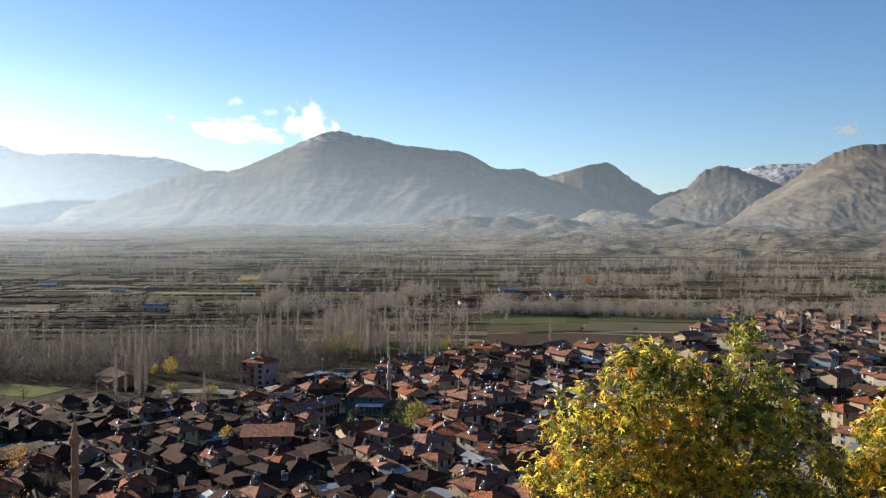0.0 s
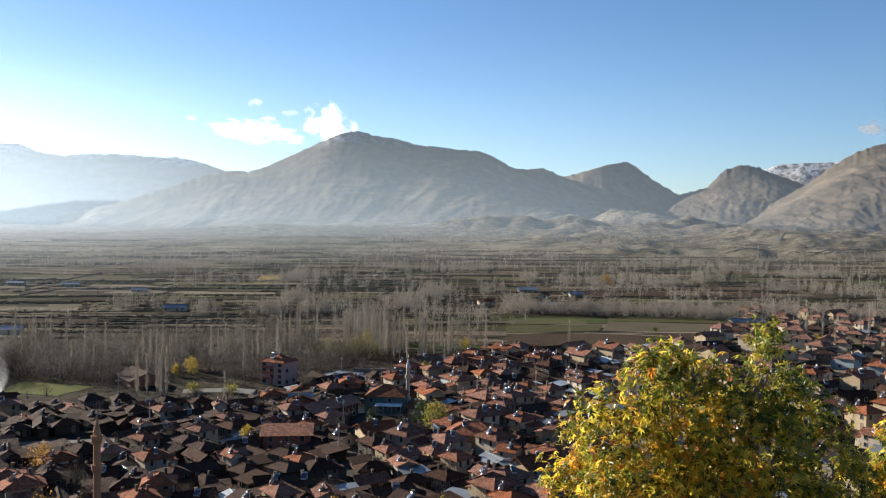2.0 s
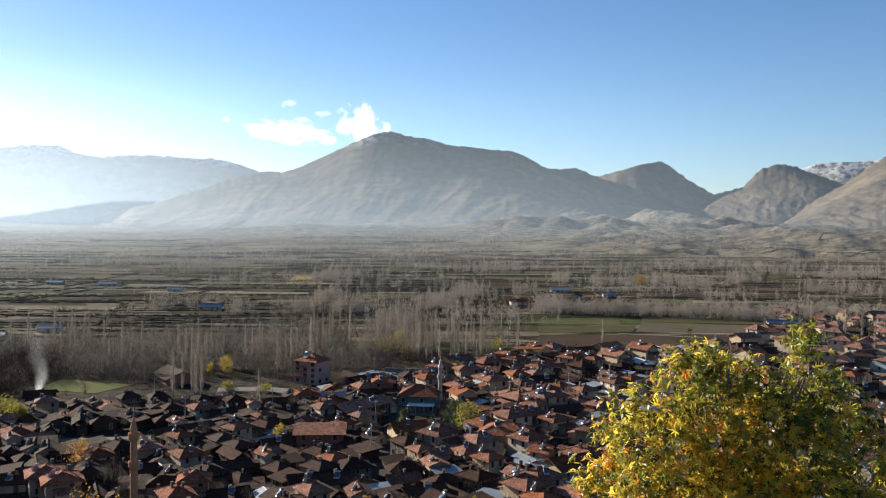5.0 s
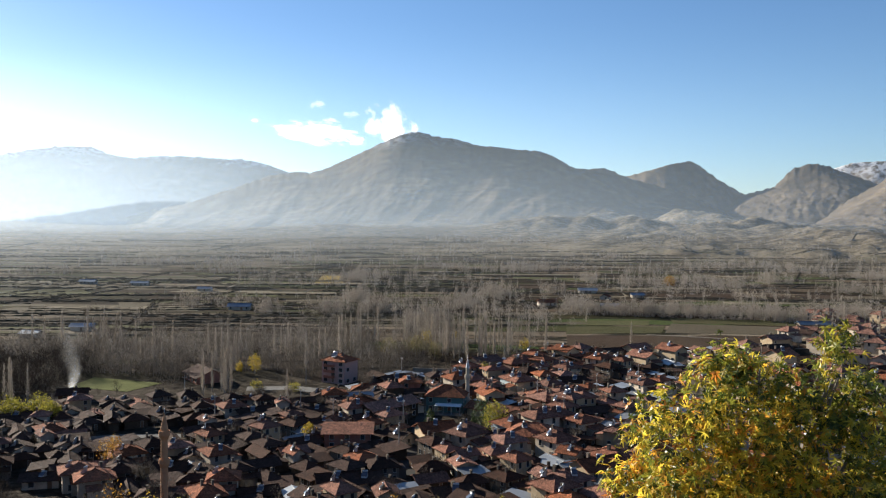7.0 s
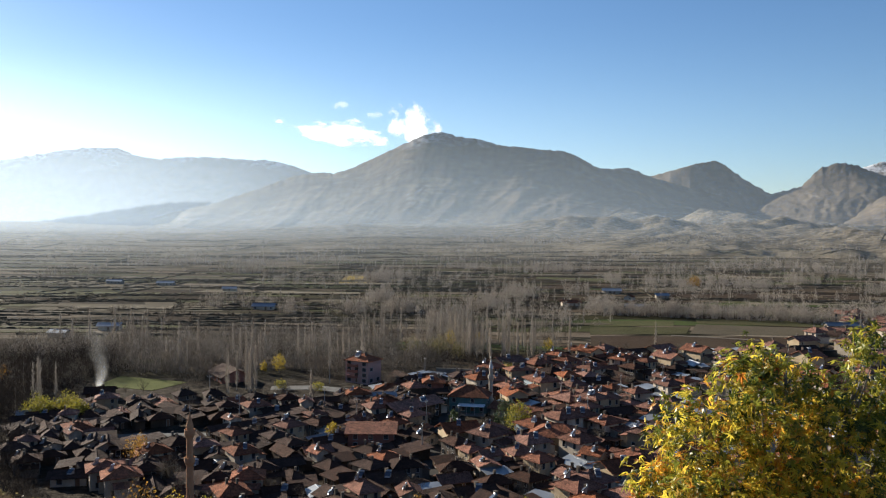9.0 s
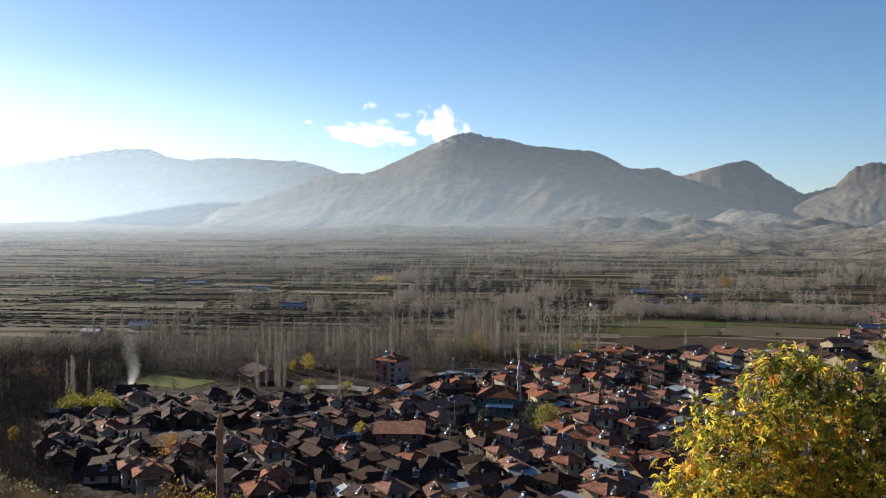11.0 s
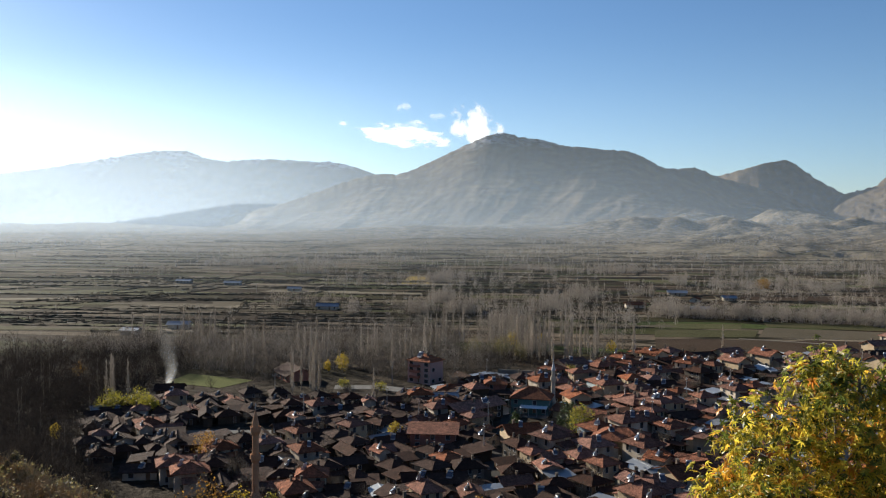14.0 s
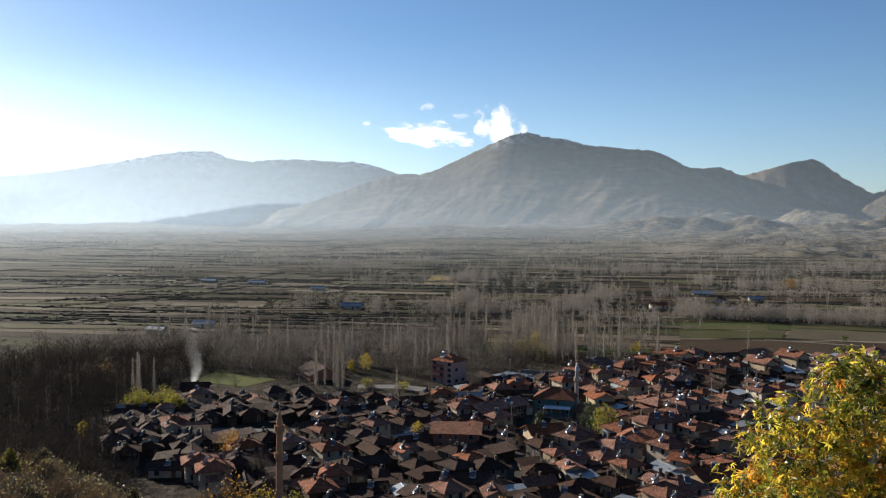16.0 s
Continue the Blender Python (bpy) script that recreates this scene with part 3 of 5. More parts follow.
def cloud(label, az, el, half_az, half_el, seed, thick=1.0, scale=1.6, edge=0.22, r=4880):
    """A bank of vapour hanging behind the mountains."""
    vs, fs, uv = [], [], []
    n = 12
    for i in range(n + 1):
        for j in range(n + 1):
            a, e = az + half_az * (2 * i / n - 1), el + half_el * (2 * j / n - 1)
            x, y, _ = polar(a, r)
            vs.append((x, y, EYE + r * math.tan(radians(e))))
            uv.append((i / n, j / n))
    for i in range(n):
        for j in range(n):
            k = i * (n + 1) + j
            fs.append((k, k + n + 1, k + n + 2, k + 1))
    me = mesh_of("cloud", vs, fs, cloud_material("vapour", seed, thick, scale, edge), smooth=True)
    layer = me.uv_layers.new(name="UVMap")
    for loop in me.loops:
        layer.data[loop.index].uv = uv[loop.vertex_index]
    return tagged(new("cloud", me), label, "cloud", "clouds over the mountains", "structure")


cloud("bright white cumulus puff touching the summit", -8.6, 6.2, 2.3, 1.9, 3.1, 1.0, 2.3)
cloud("flat white cumulus cloud beside the summit", -13.6, 5.65, 3.8, 1.05, 8.4, 1.0, 2.6)
cloud("faint wisp of white cloud", -13.6, 7.5, 0.7, 0.35, 1.7, 0.35)
cloud("faint wisp of white cloud", -17.6, 6.3, 0.55, 0.25, 4.7, 0.5)
cloud("faint wisp of white cloud", -11.4, 6.9, 0.8, 0.3, 6.2, 0.35)
cloud("small pale wisp of cloud above the ridge", 25.2, 5.7, 1.4, 0.55, 2.3, 0.8)
cloud("dazzling backlit cloud bank low over the range", -42.0, 4.3, 8.0, 3.2, 12.0, 1.0, 0.7, 0.6)


# ---- fields, tracks ----
def strip(name, label, pts, width, mat, z=0.06, category="road"):
    """A ribbon of ground along a line, a little above the earth."""
    vs, fs = [], []
    for i, (x, y) in enumerate(pts):
        a, b = Vector(pts[max(0, i - 1)]), Vector(pts[min(len(pts) - 1, i + 1)])
        d = (b - a).normalized() * width / 2
        for k in (-1, 1):
            px, py = x - k * d.y, y + k * d.x
            vs += [(px, py, land(px, py) + z), (px, py, land(px, py) - 0.3)]
    n = len(pts)
    for i in range(n - 1):
        k = 4 * i
        fs += [(k, k + 4, k + 6, k + 2), (k, k + 1, k + 5, k + 4), (k + 2, k + 6, k + 7, k + 3)]
    fs += [(0, 2, 3, 1), (4 * n - 4, 4 * n - 3, 4 * n - 1, 4 * n - 2)]
    return tagged(new(name, mesh_of(name, vs, fs, mat)), label, category, kind="structure")


def field(label, corners, mat, z=0.12):
    """A tilled or sown plot: a low slab cut into a grid."""
    a, b, c, d = [Vector(p) for p in corners]
    n, vs, fs = 10, [], []
    for i in range(n + 1):
        for j in range(n + 1):
            u, v = i / n, j / n
            p = (a * (1 - u) + b * u) * (1 - v) + (d * (1 - u) + c * u) * v
            vs.append((p.x, p.y, land(p.x, p.y) + z))
    for i in range(n):
        for j in range(n):
            k = i * (n + 1) + j
            fs.append((k, k + n + 1, k + n + 2, k + 1))
    rim = [i * (n + 1) for i in range(n + 1)] + [n * (n + 1) + j for j in range(1, n + 1)] + [i * (n + 1) + n for i in range(n - 1, -1, -1)] + [j for j in range(n - 1, 0, -1)]
    base = len(vs)
    vs += [(vs[i][0], vs[i][1], vs[i][2] - 0.5) for i in rim]
    fs += [(rim[i], base + i, base + (i + 1) % len(rim), rim[(i + 1) % len(rim)]) for i in range(len(rim))]
    return tagged(new("field", mesh_of("field", vs, fs, mat)), label, "field", kind="structure")


def crop(name, a, b, rows=0.6):
    k = Nodes(name)
    pos = k.position()
    w = k.n("TexWave", bands_direction="Y")
    k.put(w.inputs["Vector"], k.scaled(pos, (0.15, 0.5, 0.0)))
    k.put(w.inputs["Scale"], rows)
    k.put(w.inputs["Distortion"], 2.0)
    f = k.math("ADD", k.math("MULTIPLY", w.outputs["Fac"], 0.3), k.math("ADD", k.math("ADD", k.math("MULTIPLY", k.noise(pos, 0.012, 3), 0.4), k.math("MULTIPLY", k.noise(pos, 0.05, 5), 0.4)), k.math("MULTIPLY", k.noise(pos, 0.6, 6, 0.75), 0.45)))
    col = k.mix(k.ramp(k.noise(pos, 0.03, 6, 0.65), (0.44, 0.0), (0.60, 0.7)), k.ramp(f, (0.62, a), (0.96, b)), k.mix(0.6, (0.052, 0.043, 0.026), b))
    return k.surface(col, 0.95, k.bump(f, 0.6, 0.3), spec=0.02)


M_MEADOW = crop("meadow_grass", (0.040, 0.041, 0.018), (0.082, 0.077, 0.038))
M_PLOUGH = crop("ploughed_soil", (0.036, 0.0248, 0.0168), (0.0624, 0.0448, 0.032))
M_FALLOW = crop("fallow_soil", (0.066, 0.056, 0.038), (0.115, 0.098, 0.07))
M_SOWN = crop("young_corn", (0.048, 0.050, 0.022), (0.10, 0.098, 0.046))
M_STRAW = crop("dry_grass", (0.12, 0.104, 0.072), (0.20, 0.172, 0.125))
M_GRASS = crop("clearing_grass", (0.058, 0.070, 0.020), (0.125, 0.130, 0.044))
M_GOLD = crop("golden_stubble", (0.1904, 0.132, 0.032), (0.2744, 0.2008, 0.0528))

field("dark brown ploughed field below the meadow", [(24, 442), (150, 462), (152, 508), (26, 492)], M_PLOUGH)
field("dull green meadow strip beyond the village", [(28, 540), (80, 548), (84, 574), (30, 566)], M_SOWN)
field("grey fallow field with a worn track", [(84, 512), (150, 514), (176, 552), (96, 560)], M_FALLOW)
field("dull green meadow beside the fallow field", [(26, 498), (82, 512), (90, 545), (28, 534)], M_MEADOW)
field("dull green meadow beside the poplar belt", [(98, 564), (178, 558), (186, 588), (100, 592)], M_MEADOW)
field("dry brown field before the poplar belt", [(155, 470), (205, 500), (200, 545), (158, 508)], M_FALLOW)
field("small golden stubble field between bare trees", [(-207, 845), (-179, 851), (-208, 988), (-230, 984)], M_GOLD)
field("dull green sown strip on the plain", [(-560, 640), (-340, 690), (-330, 712), (-560, 668)], M_SOWN)
field("dull green sown strip on the plain", [(-480, 560), (-330, 590), (-330, 608), (-480, 580)], M_MEADOW)
field("pale fallow strip on the plain", [(-560, 730), (-420, 780), (-410, 806), (-560, 762)], M_FALLOW)
field("grassy clearing before the bare poplars", [(-172, 312), (-146, 306), (-140, 324), (-172, 332)], M_GRASS)
field("dull green meadow among poplars", [(-60, 520), (-20, 520), (-15, 560), (-62, 560)], M_MEADOW)
field("dull green strip beyond the poplars", [(40, 640), (150, 650), (150, 668), (40, 656)], M_SOWN)
field("dull green strip beyond the poplars", [(-10, 960), (90, 950), (95, 985), (-10, 1000)], M_SOWN)
field("pale fallow strip on the plain", [(60, 850), (220, 850), (225, 885), (60, 880)], M_FALLOW)
field("dark brown ploughed strip on the plain", [(120, 760), (330, 740), (335, 800), (120, 815)], M_PLOUGH)

plots_rng = random.Random(21)
for _ in range(150):
    az, r = plots_rng.uniform(-41, 31), 530 * (1500 / 530) ** plots_rng.random()
    if (1 < az < 19 and r < 640) or (az > 16 and r < 720) or (-26 < az < -6 and r < 600):
        continue
    x, y, _ = polar(az, r)
    L, D, w = plots_rng.uniform(30, 85), plots_rng.uniform(5, 13) * r / 800, radians(8 + plots_rng.gauss(0, 5))
    cw, sw = math.cos(w), math.sin(w)
    skew = plots_rng.uniform(-8, 8)
    label, mat = plots_rng.choice((("pale fallow strip on the plain", M_FALLOW), ("dull green sown strip on the plain", M_SOWN), ("dark brown ploughed strip on the plain", M_PLOUGH), ("pale fallow strip on the plain", M_FALLOW),
                                   ("dull green meadow strip on the plain", M_MEADOW), ("pale dry grass strip on the plain", M_STRAW)))
    field(label, [(x + cw * u - sw * v, y + sw * u + cw * v) for u, v in ((-L, -D), (L, -D + skew * 0.2), (L + skew, D), (-L + skew, D))], mat, 0.22)

strip("road_village", "narrow asphalt street between the houses", [(-29, 215), (-30, 240), (-31, 270), (-33, 300), (-38, 330), (-46, 352)], 5.0, M_ASPH)
strip("road_dirt", "pale dirt track across the plain", [(-97, 770), (-98, 860), (-101, 1000), (-106, 1150), (-118, 1300)], 4.5, M_DIRT)
strip("road_lane", "pale dirt track among bare poplars", [(-262, 700), (-275, 790), (-290, 900), (-303, 1040), (-318, 1180)], 3.0, M_DIRT)
strip("road_yard", "pale concrete lane beside low houses", [(-135, 236), (-118, 243), (-100, 246)], 4.5, M_CONC)
strip("road_bank", "pale rubble lane beside the flats", [(-104, 318), (-88, 322), (-72, 317), (-56, 308)], 8.0, M_CONC)
strip("road_field", "pale worn track across the fallow field", [(72, 502), (92, 498), (118, 490)], 3.5, M_DIRT, 0.2)


# ---- houses ----
def window_mesh(w, h):
    """A painted surround with a recessed dark pane, one connected piece."""
    W, H, f, p = w / 2, h / 2, 0.10, -0.10
    out = [(-W - f, p, -H - f), (W + f, p, -H - f), (W + f, p, H + f), (-W - f, p, H + f)]
    rim = [(-W, p, -H), (W, p, -H), (W, p, H), (-W, p, H)]
    pane = [(x, 0.0, z) for x, _, z in rim]
    back = [(x, 0.06, z) for x, _, z in out]
    fs, mt = [], []
    for i in range(4):
        j = (i + 1) % 4
        fs += [(i, j, 4 + j, 4 + i), (4 + i, 4 + j, 8 + j, 8 + i), (j, i, 12 + i, 12 + j)]
        mt += [0, 0, 0]
    return mesh_of("window", out + rim + pane + back, fs + [(8, 9, 10, 11)], [M_FRAME, M_PANE], mt + [1])


WINDOW = window_mesh(1.15, 1.35)
WIDE_WINDOW = window_mesh(1.8, 1.4)
DOOR = Shape().box(-0.5, 0.5, -0.06, 0.06, 0, 2.05, 0).box(-0.6, -0.5, -0.1, 0.06, 0, 2.15, 1).box(0.5, 0.6, -0.1, 0.06, 0, 2.15, 1).box(-0.6, 0.6, -0.1, 0.06, 2.05, 2.17, 1).mesh("door", [M_DOOR, M_FRAME])
CHIMNEY = Shape().box(-0.32, 0.32, -0.32, 0.32, -0.9, 1.1).box(-0.4, 0.4, -0.4, 0.4, 1.1, 1.2).box(-0.3, -0.2, -0.3, 0.3, 1.2, 1.45).box(0.2, 0.3, -0.3, 0.3, 1.2, 1.45).box(-0.4, 0.4, -0.4, 0.4, 1.45, 1.53).mesh("chimney", M_WALLS[3])
TANK = Shape().tube([(-0.95, 0.22), (-0.9, 0.36), (0.9, 0.36), (0.95, 0.22)], 10, 0, pose(0, 0, 1.25, 0, 90, 0)).mesh("tank", M_TANK, True)
UPRIGHT_TANK = Shape().tube([(0.5, 0.3), (0.55, 0.42), (1.75, 0.42), (1.95, 0.1)], 10).mesh("tank", M_TANK, True)
PANEL = Shape().box(-0.95, 0.95, -1.0, 1.0, -0.05, 0.05, 0, pose(0, -0.9, 0.55, 38, 0, 0)).mesh("collector", M_PANEL)
STAND = Shape().add([(-0.9, 0.1, -0.6), (0.9, 0.1, -0.6), (0.9, 0.1, 1.15), (-0.9, 0.1, 1.15), (-0.9, -1.7, -0.6), (0.9, -1.7, -0.6)], [(1, 0, 3, 2), (0, 4, 3), (5, 1, 2), (4, 5, 2, 3), (0, 1, 5, 4)]).mesh("stand", M_LEAD)


def roof_mesh(w, d, h, over, kind, mat, thick=0.16, rng=None):
    """Hipped, gabled or lean-to roof with eaves, over a plan w by d; h is the rise."""
    W, D = w / 2 + over, d / 2 + over
    sag = 0.06
    if kind == "hip":
        k = max(0.3, W - D)
        ridge = [(-k, 0, h), (k, 0, h - sag)]
        eaves = [(-W, -D, 0), (W, -D, 0), (W, D, 0), (-W, D, 0)]
        top = [(0, 1, 5, 4), (1, 2, 5), (2, 3, 4, 5), (3, 0, 4)]
    elif kind == "gable":
        ridge = [(-W, 0, h), (W, 0, h - sag)]
        eaves = [(-W, -D, 0), (W, -D, 0), (W, D, 0), (-W, D, 0)]
        top = [(0, 1, 5, 4), (2, 3, 4, 5)]
    else:
        ridge = [(-W, D, h), (W, D, h)]
        eaves = [(-W, -D, 0), (W, -D, 0), (W, D, h), (-W, D, h)]
        top = [(0, 1, 2, 3)]
    s = Shape()
    vs = eaves + (ridge if kind != "lean" else [])
    n = len(vs)
    low = [(x, y, z - thick) for x, y, z in vs]
    side = [(0, 1), (1, 2), (2, 3), (3, 0)] if kind != "gable" else [(0, 1), (1, 5), (5, 2), (2, 3), (3, 4), (4, 0)]
    s.add(vs + low, top + [tuple(i + n for i in reversed(f)) for f in top] + [(b, a, a + n, b + n) for a, b in side])
    if kind == "hip":  # ridge and hip caps
        for a, b in ((4, 5), (0, 4), (1, 5), (2, 5), (3, 4)):
            p, q = Vector(vs[a]), Vector(vs[b])
            m = Matrix.Translation(p) @ (q - p).to_track_quat("Z", "X").to_matrix().to_4x4()
            s.tube([(0.05, 0.11), ((q - p).length, 0.11)], 6, 0, m)
    elif kind == "gable":
        s.tube([(0, 0.12), (2 * W, 0.12)], 6, 0, pose(-W, 0, h, 0, 90, 0))
    return s.mesh("roof", mat)


def wall_mesh(w, d, h, rise, kind, mat):
    s = Shape()
    W, D = w / 2, d / 2
    if kind == "gable":
        s.add([(-W, -D, -2), (W, -D, -2), (W, D, -2), (-W, D, -2), (-W, -D, h), (W, -D, h), (W, D, h), (-W, D, h), (-W, 0, h + rise * 0.93), (W, 0, h + rise * 0.93)],
              [(0, 1, 5, 4), (2, 3, 7, 6), (1, 2, 6, 9, 5), (3, 0, 4, 8, 7), (4, 5, 9, 8), (6, 7, 8, 9), (3, 2, 1, 0)])
    elif kind == "lean":
        s.add([(-W, -D, -2), (W, -D, -2), (W, D, -2), (-W, D, -2), (-W, -D, h), (W, -D, h), (W, D, h + rise * 0.9), (-W, D, h + rise * 0.9)],
              [(0, 1, 5, 4), (2, 3, 7, 6), (1, 2, 6, 5), (3, 0, 4, 7), (4, 5, 6, 7), (3, 2, 1, 0)])
    else:
        s.box(-W, W, -D, D, -2, h)
    # plinth
    s.box(-W - 0.06, W + 0.06, -D - 0.06, D + 0.06, -2, 0.45)
    return s.mesh("wall", mat)


def solar(parent, m):
    ob = child("solar_heater", STAND, parent, "rooftop solar water heater", m)
    child("tank", TANK if rng.random() < 0.75 else UPRIGHT_TANK, ob, "bright metal water tank")
    child("collector", PANEL, ob, "dark glass collector")


def openings(parent, w, d, h, storeys, rng, per=3.5, door=True, win=WINDOW):
    """Windows on all four sides, storey by storey, and a door in front."""
    sides = ((w, d, 0), (d, w, 90), (w, d, 180), (d, w, 270))
    for k, (length, depth, turn) in enumerate(sides):
        n = max(1, int(length / per))
        for s in range(storeys):
            z = (h / storeys) * s + min(1.75, h / storeys * 0.58)
            for i in range(n):
                x = (i - (n - 1) / 2) * length / n
                if s == 0 and k == 0 and i == n // 2 and door:
                    child("door", DOOR, parent, "", pose(0, 0, 0, 0, 0, turn) @ pose(x, -depth / 2 - 0.02, 0))
                elif rng.random() < (0.75, 0.5, 0.15, 0.5)[k]:
                    child("window", win, parent, "", pose(0, 0, 0, 0, 0, turn) @ pose(x, -depth / 2 - 0.02, z))


def house(rng, w, d, storeys, kind, roof, wall, label, heaters=1, chimneys=1, name="house", annex=None):
    ob = thing(name, label, "house" if name == "house" else name, "houses of the village" if name == "house" else name + "s of the village")
    h = 2.15 * storeys + 0.2
    rise = d * (0.25 if kind != "lean" else 0.16)
    child("wall", wall_mesh(w, d, h, rise, kind, wall), ob)
    child("roof", roof_mesh(w, d, rise, 0.95, kind, roof), ob, at=pose(0, 0, h + 0.12))
    openings(ob, w, d, h, storeys, rng)
    if annex:
        side, aw, ad = annex
        ah = 2.2 + 0.35 * storeys
        at = pose(side * (w / 2 + aw / 2 - 0.05), 0.1 * d, 0, 0, 0, 90 * side)
        child("wall", wall_mesh(ad, aw, ah, aw * 0.2, "lean", wall), ob, "wall of the low side annex", at)
        child("roof", roof_mesh(ad, aw, aw * 0.2, 0.4, "lean", roof), ob, "lean-to roof of the annex", at @ pose(0, 0, ah + 0.1))
    for _ in range(chimneys):
        x, y = rng.uniform(-0.3, 0.3) * w, rng.uniform(0.08, 0.22) * d * rng.choice((-1, 1))
        zz = h + rise * (1 - abs(y) / (d / 2)) if kind != "lean" else h + rise
        child("chimney", CHIMNEY, ob, "", pose(x, y, zz))
    for _ in range(heaters):
        x, y = rng.uniform(-0.25, 0.25) * w, -rng.uniform(0.1, 0.25) * d
        zz = h + rise * (1 - abs(y) / (d / 2)) if kind != "lean" else h + 0.5 * rise
        solar(ob, pose(x, y, zz + 0.45, 0, 0, rng.uniform(-40, 40)) @ Matrix.Scale(0.7, 4))
    return ob


rng = random.Random(11)
KINDS = [
    (10.5, 8.5, 2, "hip", M_ROOF, M_WALLS[0], "two-storey plastered house with red hipped tile roof", 1, 1),
    (9.0, 8.0, 2, "hip", M_ROOF, M_WALLS[1], "cream two-storey house with worn hipped tile roof", 1, 1),
    (11.5, 8.0, 1, "gable", M_ROOF, M_WALLS[2], "low mud-brick house with gabled clay tile roof", 0, 1),
    (12.0, 9.0, 2, "hip", M_ROOF_OLD_SHADED, M_WALLS[3], "grey rendered house with old hipped tile roof", 0, 2),
    (8.0, 7.0, 2, "gable", M_ROOF, M_WALLS[0], "narrow plastered house with gabled red tile roof", 1, 1),
    (10.0, 7.5, 1, "hip", M_ROOF_OLD_SHADED, M_WALLS[2], "low mud-brick house with dark old tiles", 0, 1),
    (13.0, 8.5, 2, "gable", M_ROOF, M_WALLS[1], "long cream house with gabled red tile roof", 1, 1),
    (9.5, 9.0, 2, "hip", M_ROOF, M_WALLS[4], "pale blue painted house with red hipped roof", 1, 1),
    (8.5, 6.5, 1, "lean", M_ROOF_OLD_SHADED, M_WALLS[2], "small mud-brick outhouse with lean-to tile roof", 0, 0),
    (7.0, 5.5, 1, "gable", M_TIN, M_WALLS[3], "small grey shed with gabled tin roof", 0, 0),
    (11.0, 9.5, 2, "hip", M_ROOF, M_WALLS[2], "broad mud-brick house with red hipped roof", 0, 2),
    (9.0, 7.5, 1, "gable", M_ROOF_OLD_SHADED, M_WALLS[0], "low whitewashed house with old gabled tiles", 1, 1),
    (14.0, 7.5, 1, "gable", M_ROOF_OLD_SHADED, M_WALLS[2], "long mud-brick barn with old gabled tiles", 0, 0),
    (8.0, 8.0, 2, "hip", M_ROOF, M_WALLS[0], "square whitewashed house with red hipped roof", 0, 1),
    (6.0, 5.0, 1, "lean", M_TIN, M_WALLS[2], "small shed with sloping tin sheet roof", 0, 0),
    (10.0, 8.0, 3, "hip", M_ROOF, M_WALLS[1], "three-storey cream house with red hipped roof", 2, 1),
]
WEIGHTS = [6, 5, 9, 6, 6, 8, 6, 2, 6, 2, 6, 8, 7, 5, 2, 1]

# left village: old houses whose dark roofs and mud walls include painted shade
OLD_SHADED_WEIGHTS = [1, 1, 4, 8, 1, 9, 0, 0, 9, 1, 1, 9, 8, 1, 0, 0]

NEW_WEIGHTS = [8, 8, 3, 3, 5, 3, 9, 2, 2, 3, 2, 7, 2, 5, 2, 1]

FAR_EDGE = [(-34, 300), (-30, 318), (-24, 312), (-20, 305), (-15, 300), (-12, 318), (-9, 345), (-4, 362), (0, 392), (4, 425), (8, 436), (12, 442), (15, 455), (16.5, 500), (18, 640), (30, 660)]
taken = []  # x, y, radius of what already stands


def clear(x, y, r, slack=1.0):
    return all((x - a) ** 2 + (y - b) ** 2 > (slack * (r + c)) ** 2 for a, b, c in taken)


def claim(x, y, r):
    taken.append((x, y, r))


# the street, the mosque garden and yards stay open
for i in range(14):
    claim(-29.5 - 0.06 * i * i, 206 + 11 * i, 3.3)
for x, y, r in ((-16, 262, 13), (-9, 265, 9), (-27, 262, 9), (-118, 242, 9), (-106, 245, 8), (-90, 321, 12), (-110, 338, 16), (-70, 312, 8), (-160, 318, 18)):
    claim(x, y, r)


def pink_flats():
    ob = thing("apartment_building", "four-storey pinkish block of flats with red roof", "apartment building")
    w, d, h = 11.0, 9.0, 8.8
    child("wall", Shape().box(-w / 2, w / 2, -d / 2, d / 2, -2, h).box(-w / 2 - 0.08, w / 2 + 0.08, -d / 2 - 0.08, d / 2 + 0.08, -2, 0.6).mesh("wall", M_PINK), ob)
    child("roof", roof_mesh(w, d, 2.4, 0.7, "hip", M_ROOF), ob, at=pose(0, 0, h + 0.15))
    openings(ob, w, d, h, 4, rng, 3.2, win=WIDE_WINDOW)
    for s in range(1, 4):
        bal = Shape().box(-2.2, 2.2, -1.4, 0, 0, 0.16).box(-2.2, 2.2, -1.4, -1.28, 0.16, 1.05).box(-2.2, -2.08, -1.28, 0, 0.16, 1.05).box(2.08, 2.2, -1.28, 0, 0.16, 1.05)
        child("balcony", bal.mesh("balcony", M_BRICK), ob, "brick-red balcony", pose(-1.5, -d / 2 - 0.01, 2.2 * s))
        bal2 = Shape().box(-1.6, 1.6, -1.2, 0, 0, 0.16).box(-1.6, 1.6, -1.2, -1.08, 0.16, 1.05)
        child("balcony", bal2.mesh("balcony", M_BRICK), ob, "brick-red balcony", pose(-w / 2 - 0.01, 1, 2.2 * s, 0, 0, -90))
    for x, y in ((-2, 1), (2, -1)):
        child("chimney", CHIMNEY, ob, "", pose(x, y, h + 2.0))
    solar(ob, pose(-1, -1.5, h + 2.0))
    ob.matrix_basis = pose(-72, 337, land(-72, 337), 0, 0, -24)
    claim(-72, 337, 9)


